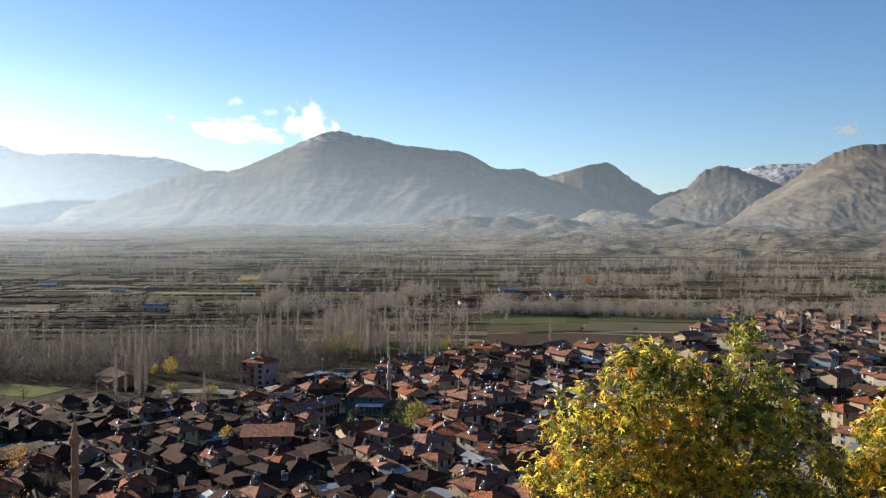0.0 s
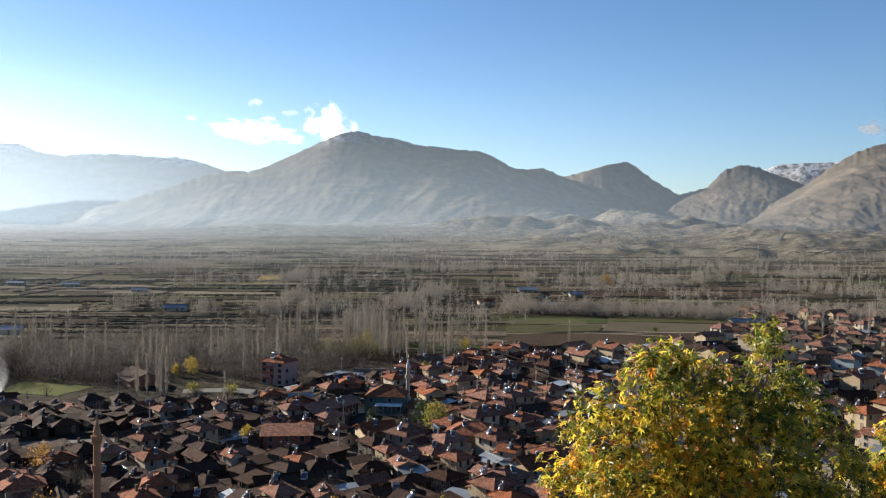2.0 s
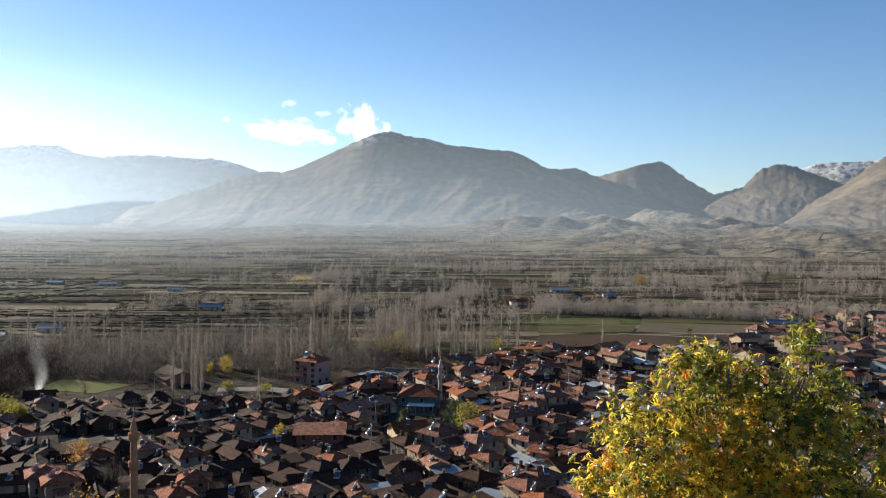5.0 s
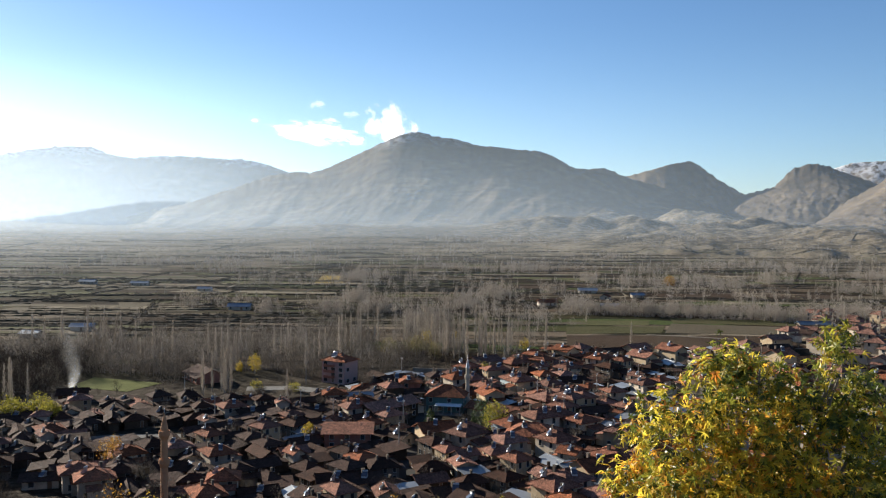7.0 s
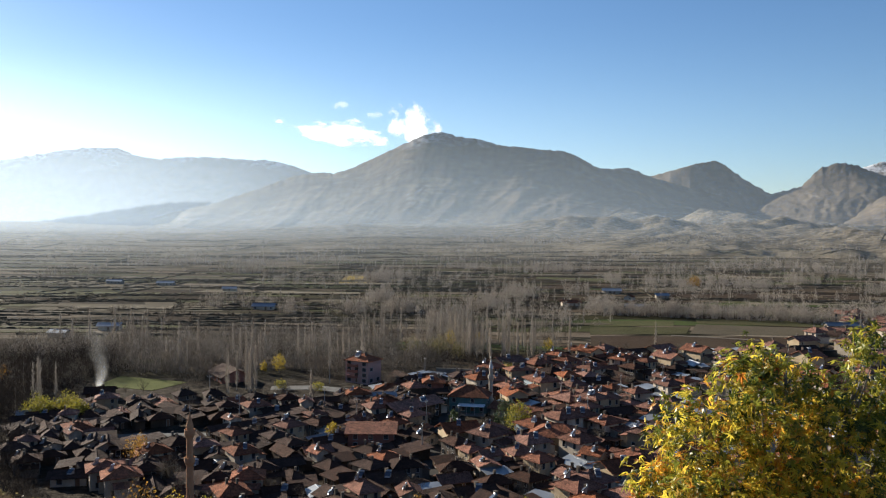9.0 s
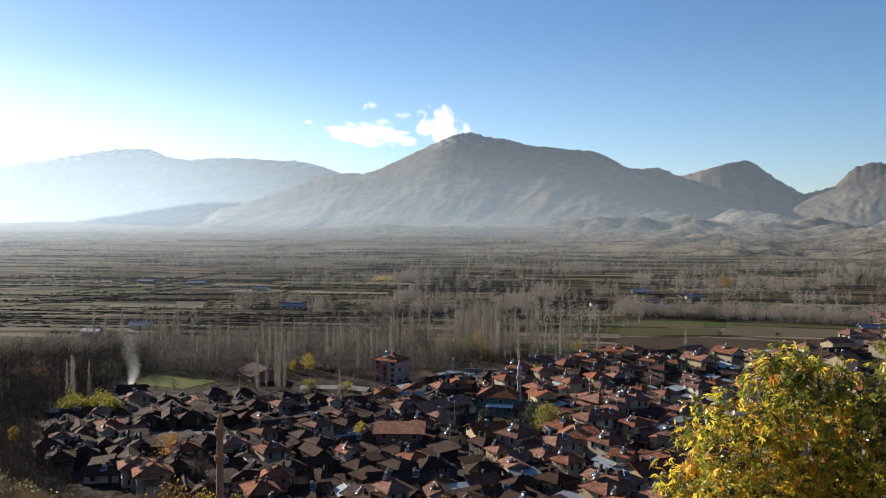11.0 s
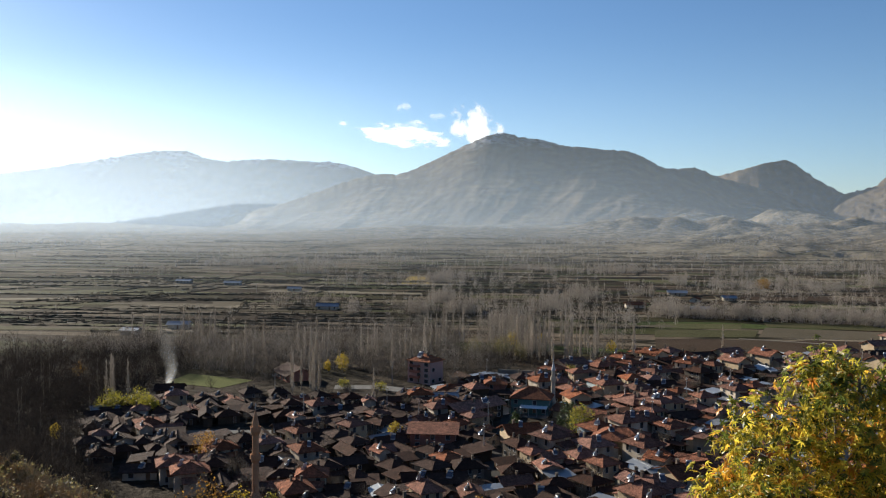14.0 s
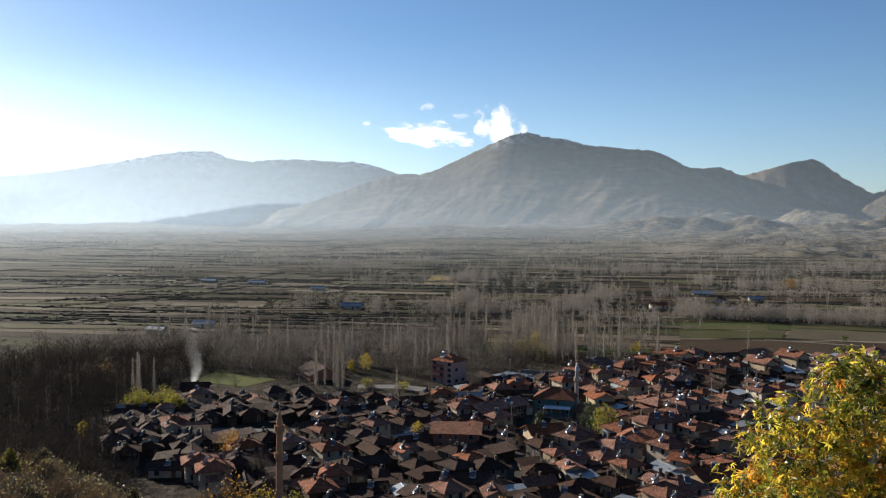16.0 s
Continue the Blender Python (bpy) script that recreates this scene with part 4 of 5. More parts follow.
def mosque():
    ob = thing("mosque", "teal-walled village mosque with red hipped roof", "mosque")
    w, d, h = 12.6, 10.6, 5.4
    child("wall", Shape().box(-w / 2, w / 2, -d / 2, d / 2, -1, h).box(-w / 2 - 0.1, w / 2 + 0.1, -d / 2 - 0.1, d / 2 + 0.1, -1, 0.8).mesh("wall", M_TEAL), ob)
    child("roof", roof_mesh(w, d, 3.2, 0.8, "hip", M_ROOF), ob, at=pose(0, 0, h + 0.15))
    openings(ob, w, d, h, 2, rng, 3.0)
    child("canopy", Shape().box(-4.5, 4.5, -2.8, 0, 0, 0.14, 0, pose(1.5, -d / 2 - 0.02, 3.2, 8, 0, 0)).mesh("canopy", M_WHITE), ob, "pale sheet-metal porch canopy")
    for x in (-2.8, 0.0, 2.8, 5.6):
        child("post", Shape().tube([(0, 0.09), (2.75, 0.09)], 8).mesh("post", M_LEAD), ob, "", pose(x, -d / 2 - 2.7, 0))
    child("porch", Shape().box(-6.3, 6.3, -4.0, 0, -1, 0.25).mesh("porch", M_CONC), ob, "", pose(0, -d / 2 - 0.12, 0))
    ob.matrix_basis = pose(-25, 292, land(-25, 292), 0, 0, -4)
    claim(-25, 292, 9.5)
    claim(-23, 280, 6)


def minaret(label, x, y, h, r, mat, balconies, cone, cap=M_LEAD):
    ob = thing("minaret", label, "minaret", "minarets of the village")
    z0 = land(x, y) - 0.3
    child("base", Shape().box(-r * 1.5, r * 1.5, -r * 1.5, r * 1.5, 0, h * 0.18).tube([(h * 0.18, r * 1.75), (h * 0.24, r * 1.05)], 8).mesh("base", mat), ob)
    top = h - cone
    child("shaft", Shape().tube([(h * 0.23, r), (top * 0.6, r * 0.95), (top, r * 0.86)], 16).mesh("shaft", mat), ob)
    for b in balconies:
        zz = h * b
        child("balcony", Shape().tube([(zz - 0.9, r * 0.95), (zz - 0.6, r * 1.15), (zz - 0.3, r * 1.3), (zz, r * 1.5), (zz + 0.12, r * 1.5)], 16).mesh("balcony", mat), ob)
        rail = Shape()
        ring = [(r * q * math.cos(math.pi * i / 8), r * q * math.sin(math.pi * i / 8), zz + z) for q, z in ((1.47, 0.12), (1.47, 1.0), (1.33, 1.0), (1.33, 0.12)) for i in range(16)]
        rail.add(ring, [(16 * k + i, 16 * k + (i + 1) % 16, 16 * ((k + 1) % 4) + (i + 1) % 16, 16 * ((k + 1) % 4) + i) for k in range(4) for i in range(16)])
        child("parapet", rail.mesh("parapet", mat), ob)
    child("spire", Shape().tube([(top, r * 1.0), (top + 0.15, r * 1.0), (h, 0.06)], 16).mesh("spire", cap), ob, "pointed cone")
    child("finial", Shape().tube([(h - 0.1, 0.05), (h + 0.3, 0.16), (h + 0.5, 0.05), (h + 0.8, 0.12), (h + 1.0, 0.03), (h + 1.6, 0.02)], 8).mesh("finial", M_TANK), ob)
    ob.matrix_basis = pose(x, y, z0)
    claim(x, y, 3)
    return ob


pink_flats()
mosque()
minaret("slim grey stone minaret beside the mosque", -18.2, 296, 17.5, 0.72, M_STONE, (0.62,), 3.4)
minaret("brick-red minaret with two balconies", *polar(-23.25, 190)[:2], 24.0, 0.78, M_MIN_BRICK, (0.55, 0.80), 3.4, M_MIN_BRICK)


def placed(make, x, y, turn, r):
    make.matrix_basis = pose(x, y, land(x, y), 0, 0, turn)
    claim(x, y, r)
    return make


def special(label, x, y, turn, w, d, storeys, kind, roof, wall, heaters=0, chimneys=0, name="house", r=None):
    return placed(house(rng, w, d, storeys, kind, roof, wall, label, heaters, chimneys, name), x, y, turn, r or 0.42 * math.hypot(w, d))


special("long brick-red workshop with low flat-pitched roof", -49, 241, 8, 13, 8, 2, "lean", M_ROOF, M_BRICK)
special("white shed with pale grey tin roof", -57, 297, 18, 9, 7, 1, "gable", M_TIN, M_WALLS[0], name="shed")
special("red-roofed barn standing among bare poplars", -126, 333, -50, 16, 12, 1, "gable", M_ROOF_OLD_SHADED, M_BRICK, name="barn")
special("small red-brick house with tall chimney", -41, 318, 10, 7, 7, 2, "hip", M_ROOF, M_BRICK, 1, 1)
special("cream house with pyramid tile roof", -57, 312, 8, 9, 8, 1, "hip", M_ROOF, M_WALLS[0], 0, 1)
special("long row house with stepped red tile roof", -43, 276, 52, 20, 8, 2, "gable", M_ROOF, M_WALLS[2], 2, 2)
special("long row house with stepped red tile roof", -8, 284, -28, 18, 7, 1, "gable", M_ROOF, M_WALLS[1], 0, 1)
special("large pinkish house with dark hipped roof", 4, 246, -8, 14, 11, 2, "hip", M_ROOF, M_WALLS[1], 1, 1)
for x, y, turn, w, d, label, roof in ((-200, 596, 5, 15, 8, "blue sheet-roofed barn on the plain", M_BLUE_TIN), (-262, 438, -8, 10, 6, "blue sheet-roofed shed behind bare trees", M_BLUE_TIN),
                                      (-250, 470, 10, 12, 7, "white shed with pale tin roof", M_TIN), (-363, 790, 4, 16, 7, "grey sheet-roofed barn on the plain", M_TIN), (-420, 800, 0, 15, 7, "blue sheet-roofed barn on the plain", M_BLUE_TIN),
                                      (99, 748, 8, 10, 7, "lone blue-roofed farmhouse on the plain", M_BLUE_TIN), (66, 650, -5, 12, 6, "blue sheet-roofed barn beside bare trees", M_BLUE_TIN), (70, 728, 70, 9, 7, "pale farmhouse on the plain", M_ROOF),
                                      (20, 668, 12, 14, 8, "lone farmhouse with red tile roof", M_ROOF), (-280, 740, 6, 12, 6, "blue sheet-roofed barn on the plain", M_BLUE_TIN), (60, 790, 3, 16, 8, "pale farm shed on the plain", M_TIN),
                                      (182, 552, 5, 20, 7, "long shed with blue sheet roof", M_BLUE_TIN)):
    special(label, x, y, turn, w, d, 1, "gable", roof, M_WALLS[0], 0, 0, "barn")

masters = []
for i, (w, d, storeys, kind, roof, wall, label, heaters, chimneys) in enumerate(KINDS):
    annex = ((1, 3.6, d * 0.6), (-1, 3.0, d * 0.7), None)[i % 3]
    w, d = 0.88 * w, 0.88 * d
    masters.append((house(rng, w, d, storeys, kind, roof, wall, label, heaters, chimneys, "house" if storeys > 1 else "cottage", annex), 0.37 * math.hypot(w, d)))
plots = []
for _ in range(36000):
    az = rng.uniform(-33.5, 29.5)
    dist = math.sqrt(rng.uniform(184 ** 2, 655 ** 2))
    if dist > along(FAR_EDGE, az) or (az > 15 and dist > 400 and rng.random() < 0.86) or (az > 6 and dist > 320 and rng.random() < 0.45):
        continue
    if -33.5 < az < -26 and dist < 205 + (-(az + 26)) * 5:
        continue
    x, y, _ = polar(az, dist)
    k = rng.choices(range(len(KINDS)), OLD_SHADED_WEIGHTS if az < -7 + rng.uniform(-6, 6) and dist < 400 else NEW_WEIGHTS if az > 5 + rng.uniform(-4, 4) else WEIGHTS)[0]
    small = 0.86 if az < -4 + rng.uniform(-5, 5) and dist < 330 else 1.0
    r = masters[k][1] * small
    if not clear(x, y, r, 0.84 + 0.85 * step(2, 13, az)):
        continue
    turn = 24 * noise.noise(Vector((x / 70, y / 70, 5))) + rng.choice((-50, -58, -64, -42, 38, 26)) + rng.uniform(-5, 5)
    claim(x, y, r)
    plots.append((dist, k, pose(x, y, land(x, y), 0, 0, turn) @ Matrix.Diagonal((small * rng.uniform(0.85, 1.12), small * rng.uniform(0.85, 1.12), rng.uniform(0.82, 1.12) * (0.5 + 0.5 * small) * (1 + 0.16 * step(4, 12, az)), 1))))
    if len(plots) >= 690:
        break
plots.sort(key=lambda p: p[0])
used = set()
for _, k, m in plots[:470]:
    if k in used:
        copy_thing(masters[k][0], m)
    else:
        masters[k][0].matrix_basis = m
        used.add(k)


def joined(name, label, items):
    """The houses farthest off, in one mesh."""
    mats, vs, fs, picks = [], [], [], []
    for k, m in items:
        for c in masters[k][0].children:
            if c.name.split(".")[0] not in ("wall", "roof", "window", "chimney"):
                continue
            me, tm = c.data, m @ c.matrix_basis
            base = len(vs)
            vs += [tuple(tm @ v.co) for v in me.vertices]
            for mat in me.materials:
                if mat not in mats:
                    mats.append(mat)
            for p in me.polygons:
                fs.append(tuple(i + base for i in p.vertices))
                picks.append(mats.index(me.materials[p.material_index]))
    return tagged(new(name, mesh_of(name, vs, fs, mats, picks)), label, "houses", kind="stuff")


joined("far_houses", "far village houses with red tile roofs", [(k, m) for _, k, m in plots[470:]])


# small outhouses fill the yards
OUT_KINDS = [(4.2, 3.4, "lean", M_ROOF_OLD_SHADED, M_WALLS[2], "small mud-brick outhouse with tile lean-to roof"), (3.4, 2.8, "lean", M_TIN, M_WALLS[3], "small yard shed with tin lean-to roof"), (5.0, 3.6, "gable", M_ROOF, M_WALLS[0], "small whitewashed outhouse with gabled tile roof")]
outs = [house(rng, w, d, 1, kind, roof, wall, label, 0, 0, "outhouse") for w, d, kind, roof, wall, label in OUT_KINDS]
placed_outs = 0
for _ in range(9000):
    az, dist = rng.uniform(-33, 22), math.sqrt(rng.uniform(186 ** 2, 400 ** 2))
    x, y, _ = polar(az, dist)
    if dist > along(FAR_EDGE, az) or (az < -26 and dist < 205 - (az + 26) * 5) or not clear(x, y, 1.3):
        continue
    claim(x, y, 1.8)
    m = pose(x, y, land(x, y), 0, 0, rng.uniform(0, 360)) @ Matrix.Diagonal((1, 1, 0.85, 1))
    if placed_outs < 3:
        outs[placed_outs].matrix_basis = m
    else:
        copy_thing(outs[rng.choice((0, 0, 1, 2))], m)
    placed_outs += 1
    if placed_outs >= 130:
        break


# ---- trees ----
def tri_mesh(name, tris, mats, picks=None):
    """A mesh of loose triangles from an array (n, 3, 3)."""
    tris = np.asarray(tris, dtype=np.float32)
    n = len(tris)
    me = bpy.data.meshes.new(name)
    me.vertices.add(3 * n)
    me.vertices.foreach_set("co", tris.ravel())
    me.loops.add(3 * n)
    me.loops.foreach_set("vertex_index", np.arange(3 * n, dtype=np.int32))
    me.polygons.add(n)
    me.polygons.foreach_set("loop_start", np.arange(0, 3 * n, 3, dtype=np.int32))
    for m in mats if isinstance(mats, (list, tuple)) else [mats]:
        me.materials.append(m)
    if picks is not None:
        me.polygons.foreach_set("material_index", np.asarray(picks, dtype=np.int32))
    me.update(calc_edges=True)
    me.validate()
    return me


def twig(p, q, w, g):
    """A thin tapering sliver from p to q."""
    p, q = np.asarray(p, float), np.asarray(q, float)
    side = np.cross(q - p, g.normal(size=3))
    side = side / (np.linalg.norm(side) + 1e-9) * w / 2
    return [p - side, p + side, q]


def poplar_twigs(g, h, branches, w, slim=0.075):
    """Steep branches of a bare columnar poplar."""
    out = []
    for i in range(branches):
        t = g.uniform(0.06, 0.95)
        a = g.uniform(0, 2 * math.pi)
        ln = h * g.uniform(0.10, 0.24) * (1.15 - 0.75 * t)
        lean = g.uniform(0.14, 0.42)
        p = np.array([0, 0, h * t])
        q = p + ln * np.array([math.cos(a) * lean, math.sin(a) * lean, 1.0])
        reach = math.hypot(q[0], q[1])
        q[:2] *= min(1.0, slim * h / max(reach, 1e-6))
        out.append(twig(p, q, w * 1.3, g))
        for _ in range(2):
            u = g.uniform(0.25, 0.8)
            s = p + (q - p) * u
            e = s + ln * 0.5 * np.array([g.normal() * 0.25, g.normal() * 0.25, 0.9])
            out.append(twig(s, e, w * 0.8, g))
    return out


def round_twigs(g, h, branches, w, spread=0.36, low=0.16):
    """Boughs and twigs of a bare round-headed tree."""
    out = []
    for i in range(branches):
        a, b = g.uniform(0, 2 * math.pi), math.acos(g.uniform(0.05, 1))
        d = np.array([math.cos(a) * math.sin(b) * spread * 1.15, math.sin(a) * math.sin(b) * spread * 1.15, 0.28 + 0.42 * math.cos(b)]) * h
        p = np.array([0, 0, h * g.uniform(low, low + 0.2)])
        q = p + d * g.uniform(0.7, 1.0)
        out.append(twig(p, q, w * 1.6, g))
        for _ in range(4):
            s = p + (q - p) * g.uniform(0.35, 0.95)
            e = s + h * 0.15 * (g.normal(size=3) * 0.55 + np.array([0, 0, 0.35]) + d / h * 0.7)
            out.append(twig(s, e, w * 0.8, g))
    return out


def trunk_mesh(h, r, top=0.15, lean=0.0, sides=7):
    rings = [(0, r * 1.25), (h * 0.06, r), (h * 0.5, r * 0.62), (h, r * top)]
    s = Shape().tube(rings, sides)
    s.v = [(x + lean * z * z / h, y + 0.4 * lean * z, z) for x, y, z in s.v]
    return s.mesh("trunk", M_BARK, True)


def leaf_flakes(g, centers, radii, count, size, shell=0.55):
    """Small leaf-shaped flakes (two triangles each) in uneven clumps."""
    out = []
    for c, r in zip(centers, radii):
        c = np.asarray(c, float)
        for _ in range(count):
            d = g.normal(size=3)
            d /= np.linalg.norm(d)
            p = c + d * r * g.uniform(shell, 1.0) * (1 + 0.25 * math.sin(5 * d[0] + 3 * d[2]))
            a = g.normal(size=3)
            a /= np.linalg.norm(a)
            b = np.cross(a, g.normal(size=3))
            b = b / (np.linalg.norm(b) + 1e-9)
            s = size * g.uniform(0.6, 1.3)
            out += [[p - a * s * 0.5, p + b * s * 0.28, p + a * s * 0.5], [p - a * s * 0.5, p + a * s * 0.5, p - b * s * 0.28]]
    return out


def tree(name, label, h, crown_tris, mat, trunk_r, group, lean=0.0, trunk_h=0.9, category="tree"):
    ob = thing(name, label, category, group)
    child("trunk", trunk_mesh(h * trunk_h, trunk_r, lean=lean), ob)
    child("crown", tri_mesh("crown", crown_tris, mat), ob)
    return ob


G = np.random.default_rng(5)
POPLARS = [tree("poplar", "tall bare columnar poplar with grey-beige twigs", h, poplar_twigs(G, h, int(n * 1.5), 0.075, slim), M_POPLAR_TWIG, 0.17, "bare poplars by the village")
           for h, n, slim in ((19, 170, 0.105), (17, 150, 0.09), (21, 190, 0.10), (15, 130, 0.12), (18, 110, 0.085), (13, 110, 0.13))]
BARES = [tree("bare_tree", "leafless round-headed tree with brown twigs", h, round_twigs(G, h, n, 0.08), M_GREY_TWIG, 0.16, "leafless garden trees", 0.03, 0.55)
         for h, n in ((7, 60), (8.5, 70), (6, 50), (5, 44))]
fresh = {}


def stand(masters_list, k, x, y, turn, scale=1.0):
    ob = masters_list[k]
    m = pose(x, y, land(x, y) - 0.1, 0, 0, turn)
    if ob.name in fresh:
        ob = copy_thing(ob, m)
    else:
        fresh[ob.name] = True
        ob.matrix_basis = m
    ob.scale = (scale, scale, scale)
    return ob


# clumps and rows of poplars: azimuth, distance, how many, spread across, spread in depth
CLUMPS = [(-4.9, 415, 12, 9, 10), (-5.6, 470, 8, 10, 16), (-1.6, 405, 22, 16, 18), (-2.9, 440, 14, 22, 26), (0.8, 398, 2, 2, 3), (2.5, 402, 9, 5, 6), (-8.4, 455, 12, 16, 16), (-11.5, 430, 9, 12, 20),
          (-16.0, 300, 3, 3, 3), (-15.2, 330, 2, 4, 3), (-19.0, 318, 4, 7, 6), (-21.0, 330, 4, 6, 6), (-24.5, 345, 5, 7, 8), (-26.5, 440, 9, 12, 10), (-15.5, 400, 5, 7, 12), (-19.5, 395, 8, 9, 10),
          (-23.0, 390, 5, 7, 12), (-28.5, 470, 10, 14, 14), (7.2, 437, 1, 1, 1), (19.5, 555, 2, 4, 6), (21.5, 520, 3, 14, 12), (24.5, 560, 3, 12, 12), (24.0, 480, 3, 16, 12), (-31.0, 330, 5, 12, 10), (-13.2, 372, 5, 10, 6)]
for az, dist, n, sx, sy in CLUMPS:
    cx, cy, _ = polar(az, dist)
    for _ in range(n):
        x, y = cx + rng.gauss(0, sx * 0.6), cy + rng.gauss(0, sy * 0.6)
        if clear(x, y, 0.5):
            stand(POPLARS, rng.randrange(len(POPLARS)), x, y, rng.uniform(0, 360), rng.uniform(0.82, 1.12))
planted = 0
for _ in range(6000):
    az, dist = rng.uniform(-33, 28), math.sqrt(rng.uniform(190 ** 2, 620 ** 2))
    if dist > along(FAR_EDGE, az) + 12:
        continue
    x, y, _ = polar(az, dist)
    if clear(x, y, 0.3):
        stand(BARES, rng.randrange(len(BARES)), x, y, rng.uniform(0, 360), rng.uniform(0.6, 1.1))
        claim(x, y, 1.4)
        planted += 1
        if planted >= 190:
            break


def leafy(name, label, x, y, h, width, mat, group, clumps=9, flakes=110, size=0.45, low=0.3, category="tree"):
    g = np.random.default_rng(int(abs(x * 13 + y * 7)))
    cs, rs = [], []
    for i in range(clumps):
        t = (i + 0.5) / clumps
        a = 2.4 * i
        rad = width * 0.5 * math.sin(math.pi * (0.15 + 0.8 * t)) * g.uniform(0.4, 0.75)
        cs.append((rad * math.cos(a), rad * math.sin(a), h * (low + (0.9 - low) * t)))
        rs.append(width * g.uniform(0.2, 0.32))
    ob = thing(name, label, category, group)
    child("trunk", trunk_mesh(h * 0.8, 0.05 + h * 0.018), ob)
    child("crown", tri_mesh("crown", leaf_flakes(g, cs, rs, flakes, size) + [t for c in cs for t in [twig((0, 0, h * 0.2), c, 0.1, g)]], mat), ob)
    ob.matrix_basis = pose(x, y, land(x, y) - 0.1)
    return ob


AUT = "autumn trees in the village"
leafy("yellow_tree", "lime-yellow autumn tree in the mosque garden", -7.5, 262, 9.5, 9, M_LIME, AUT, 12, 160, 0.5, 0.15)
leafy("yellow_tree", "round yellow-green autumn tree by the mosque", -15, 352, 6, 7.5, M_LIME, AUT)
leafy("yellow_tree", "golden autumn tree before bare poplars", -111, 350, 8, 7, M_YELLOW, AUT)
leafy("yellow_tree", "golden autumn bush before bare poplars", -117, 348, 5, 4, M_YELLOW, AUT, 6)
leafy("yellow_tree", "small lime-yellow tree among roofs", -61, 243, 6, 4.5, M_YELLOW, AUT, 7)
leafy("yellow_tree", "low yellow-green shrubs beside the lane", -85, 316, 3, 5, M_LIME, AUT, 6)
leafy("yellow_tree", "low yellow-green shrubs beside the lane", -100, 318, 3, 6, M_LIME, AUT, 6)
leafy("yellow_tree", "yellow autumn tree beyond the roofs", -48, 436, 8, 9, M_YELLOW, AUT)
leafy("yellow_tree", "yellow autumn tree beyond the roofs", 2, 430, 6, 6, M_YELLOW, AUT, 7)
leafy("yellow_tree", "yellow autumn tree beyond the roofs", -34, 452, 6, 5, M_YELLOW, AUT, 7)
leafy("olive_tree", "thinning olive-brown autumn tree beside the street", -62, 400, 9, 11, M_OLIVE, AUT, 12, 130)
leafy("olive_tree", "thinning olive-brown autumn tree beside the street", -50, 405, 9, 11, M_OLIVE, AUT, 12, 130)
leafy("olive_tree", "thinning olive-brown autumn tree beside the street", -40, 398, 7, 9, M_OLIVE, AUT, 10, 120)
for x, y, w in ((-161, 257, 10), (-154, 261, 9), (-147, 256, 8)):
    leafy("yellow_tree", "yellow-green willow shrub at the wood's edge", x, y, 6.5, w * 1.15, M_LIME, AUT, 12, 170, 0.6, 0.15)
leafy("yellow_tree", "small yellow tree in dark woodland", *polar(-35.3, 270)[:2], 6, 3.5, M_YELLOW, AUT, 6)
leafy("yellow_tree", "orange-yellow tree in dark woodland", *polar(-34.0, 375)[:2], 6, 7, M_RUST, AUT, 7)
leafy("rust_tree", "rust-orange autumn tree among the roofs", *polar(-26.3, 238)[:2], 8, 7, M_RUST, AUT, 9)
leafy("rust_tree", "orange-brown autumn tree behind the poplars", 150, 890, 9, 16, M_RUST, AUT, 9, 110, 0.9)
leafy("yellow_tree", "golden autumn tree among far houses", *polar(22.4, 500)[:2], 6, 8, M_YELLOW, AUT, 8)
for x, y, h in ((-27, 258, 8), (-12.5, 268, 10), (-10.5, 271, 9), (-14, 262, 5), (-24, 252, 5), (-20, 250, 5)):
    leafy("pine_tree", "dark green conifer in the mosque garden", x, y, h, h * 0.5, M_GREEN, "conifers in the mosque garden", 10, 150, 0.4, 0.1)


def wood(name, label, spots, templates, mat, scale=(0.8, 1.15)):
    """Many trees in one mesh."""
    parts = []
    for x, y in spots:
        t = templates[rng.randrange(len(templates))]
        a, s = rng.uniform(0, 2 * math.pi), rng.uniform(*scale)
        c, q = math.cos(a) * s, math.sin(a) * s
        m = np.array([[c, -q, 0], [q, c, 0], [0, 0, s]])
        parts.append(t @ m.T + np.array([x, y, land(x, y) - 0.2]))
    ob = new(name, tri_mesh(name, np.concatenate(parts), mat))
    return tagged(ob, label, "trees", kind="stuff")


def stem(h, r):
    out = []
    for k in range(3):
        a, b = 2.1 * k, 2.1 * (k + 1)
        out.append([(r * math.cos(a), r * math.sin(a), 0), (r * math.cos(b), r * math.sin(b), 0), (0, 0, h)])
    return out


def spray(g, h, n, w, wide, low=0.12, ln=0.16, lean=0.4):
    """The soft crown of a bare tree: short upright shoots that fill an egg-shaped head."""
    out = []
    for _ in range(n):
        u = g.random() ** 0.85
        a, k = g.uniform(0, 2 * math.pi), math.sqrt(g.random())
        reach = 0.5 * wide * h * k * math.sin(math.pi * (0.14 + 0.82 * u)) ** 0.7
        p = np.array([reach * math.cos(a), reach * math.sin(a), h * (low + (0.94 - low) * u)])
        d = np.array([math.cos(a) * lean * k, math.sin(a) * lean * k, 0.8]) + g.normal(size=3) * 0.38
        out.append(twig(p, p + d * h * ln * g.uniform(0.5, 1.3) * (1.15 - 0.5 * u), w * g.uniform(0.7, 1.3), g))
    return out


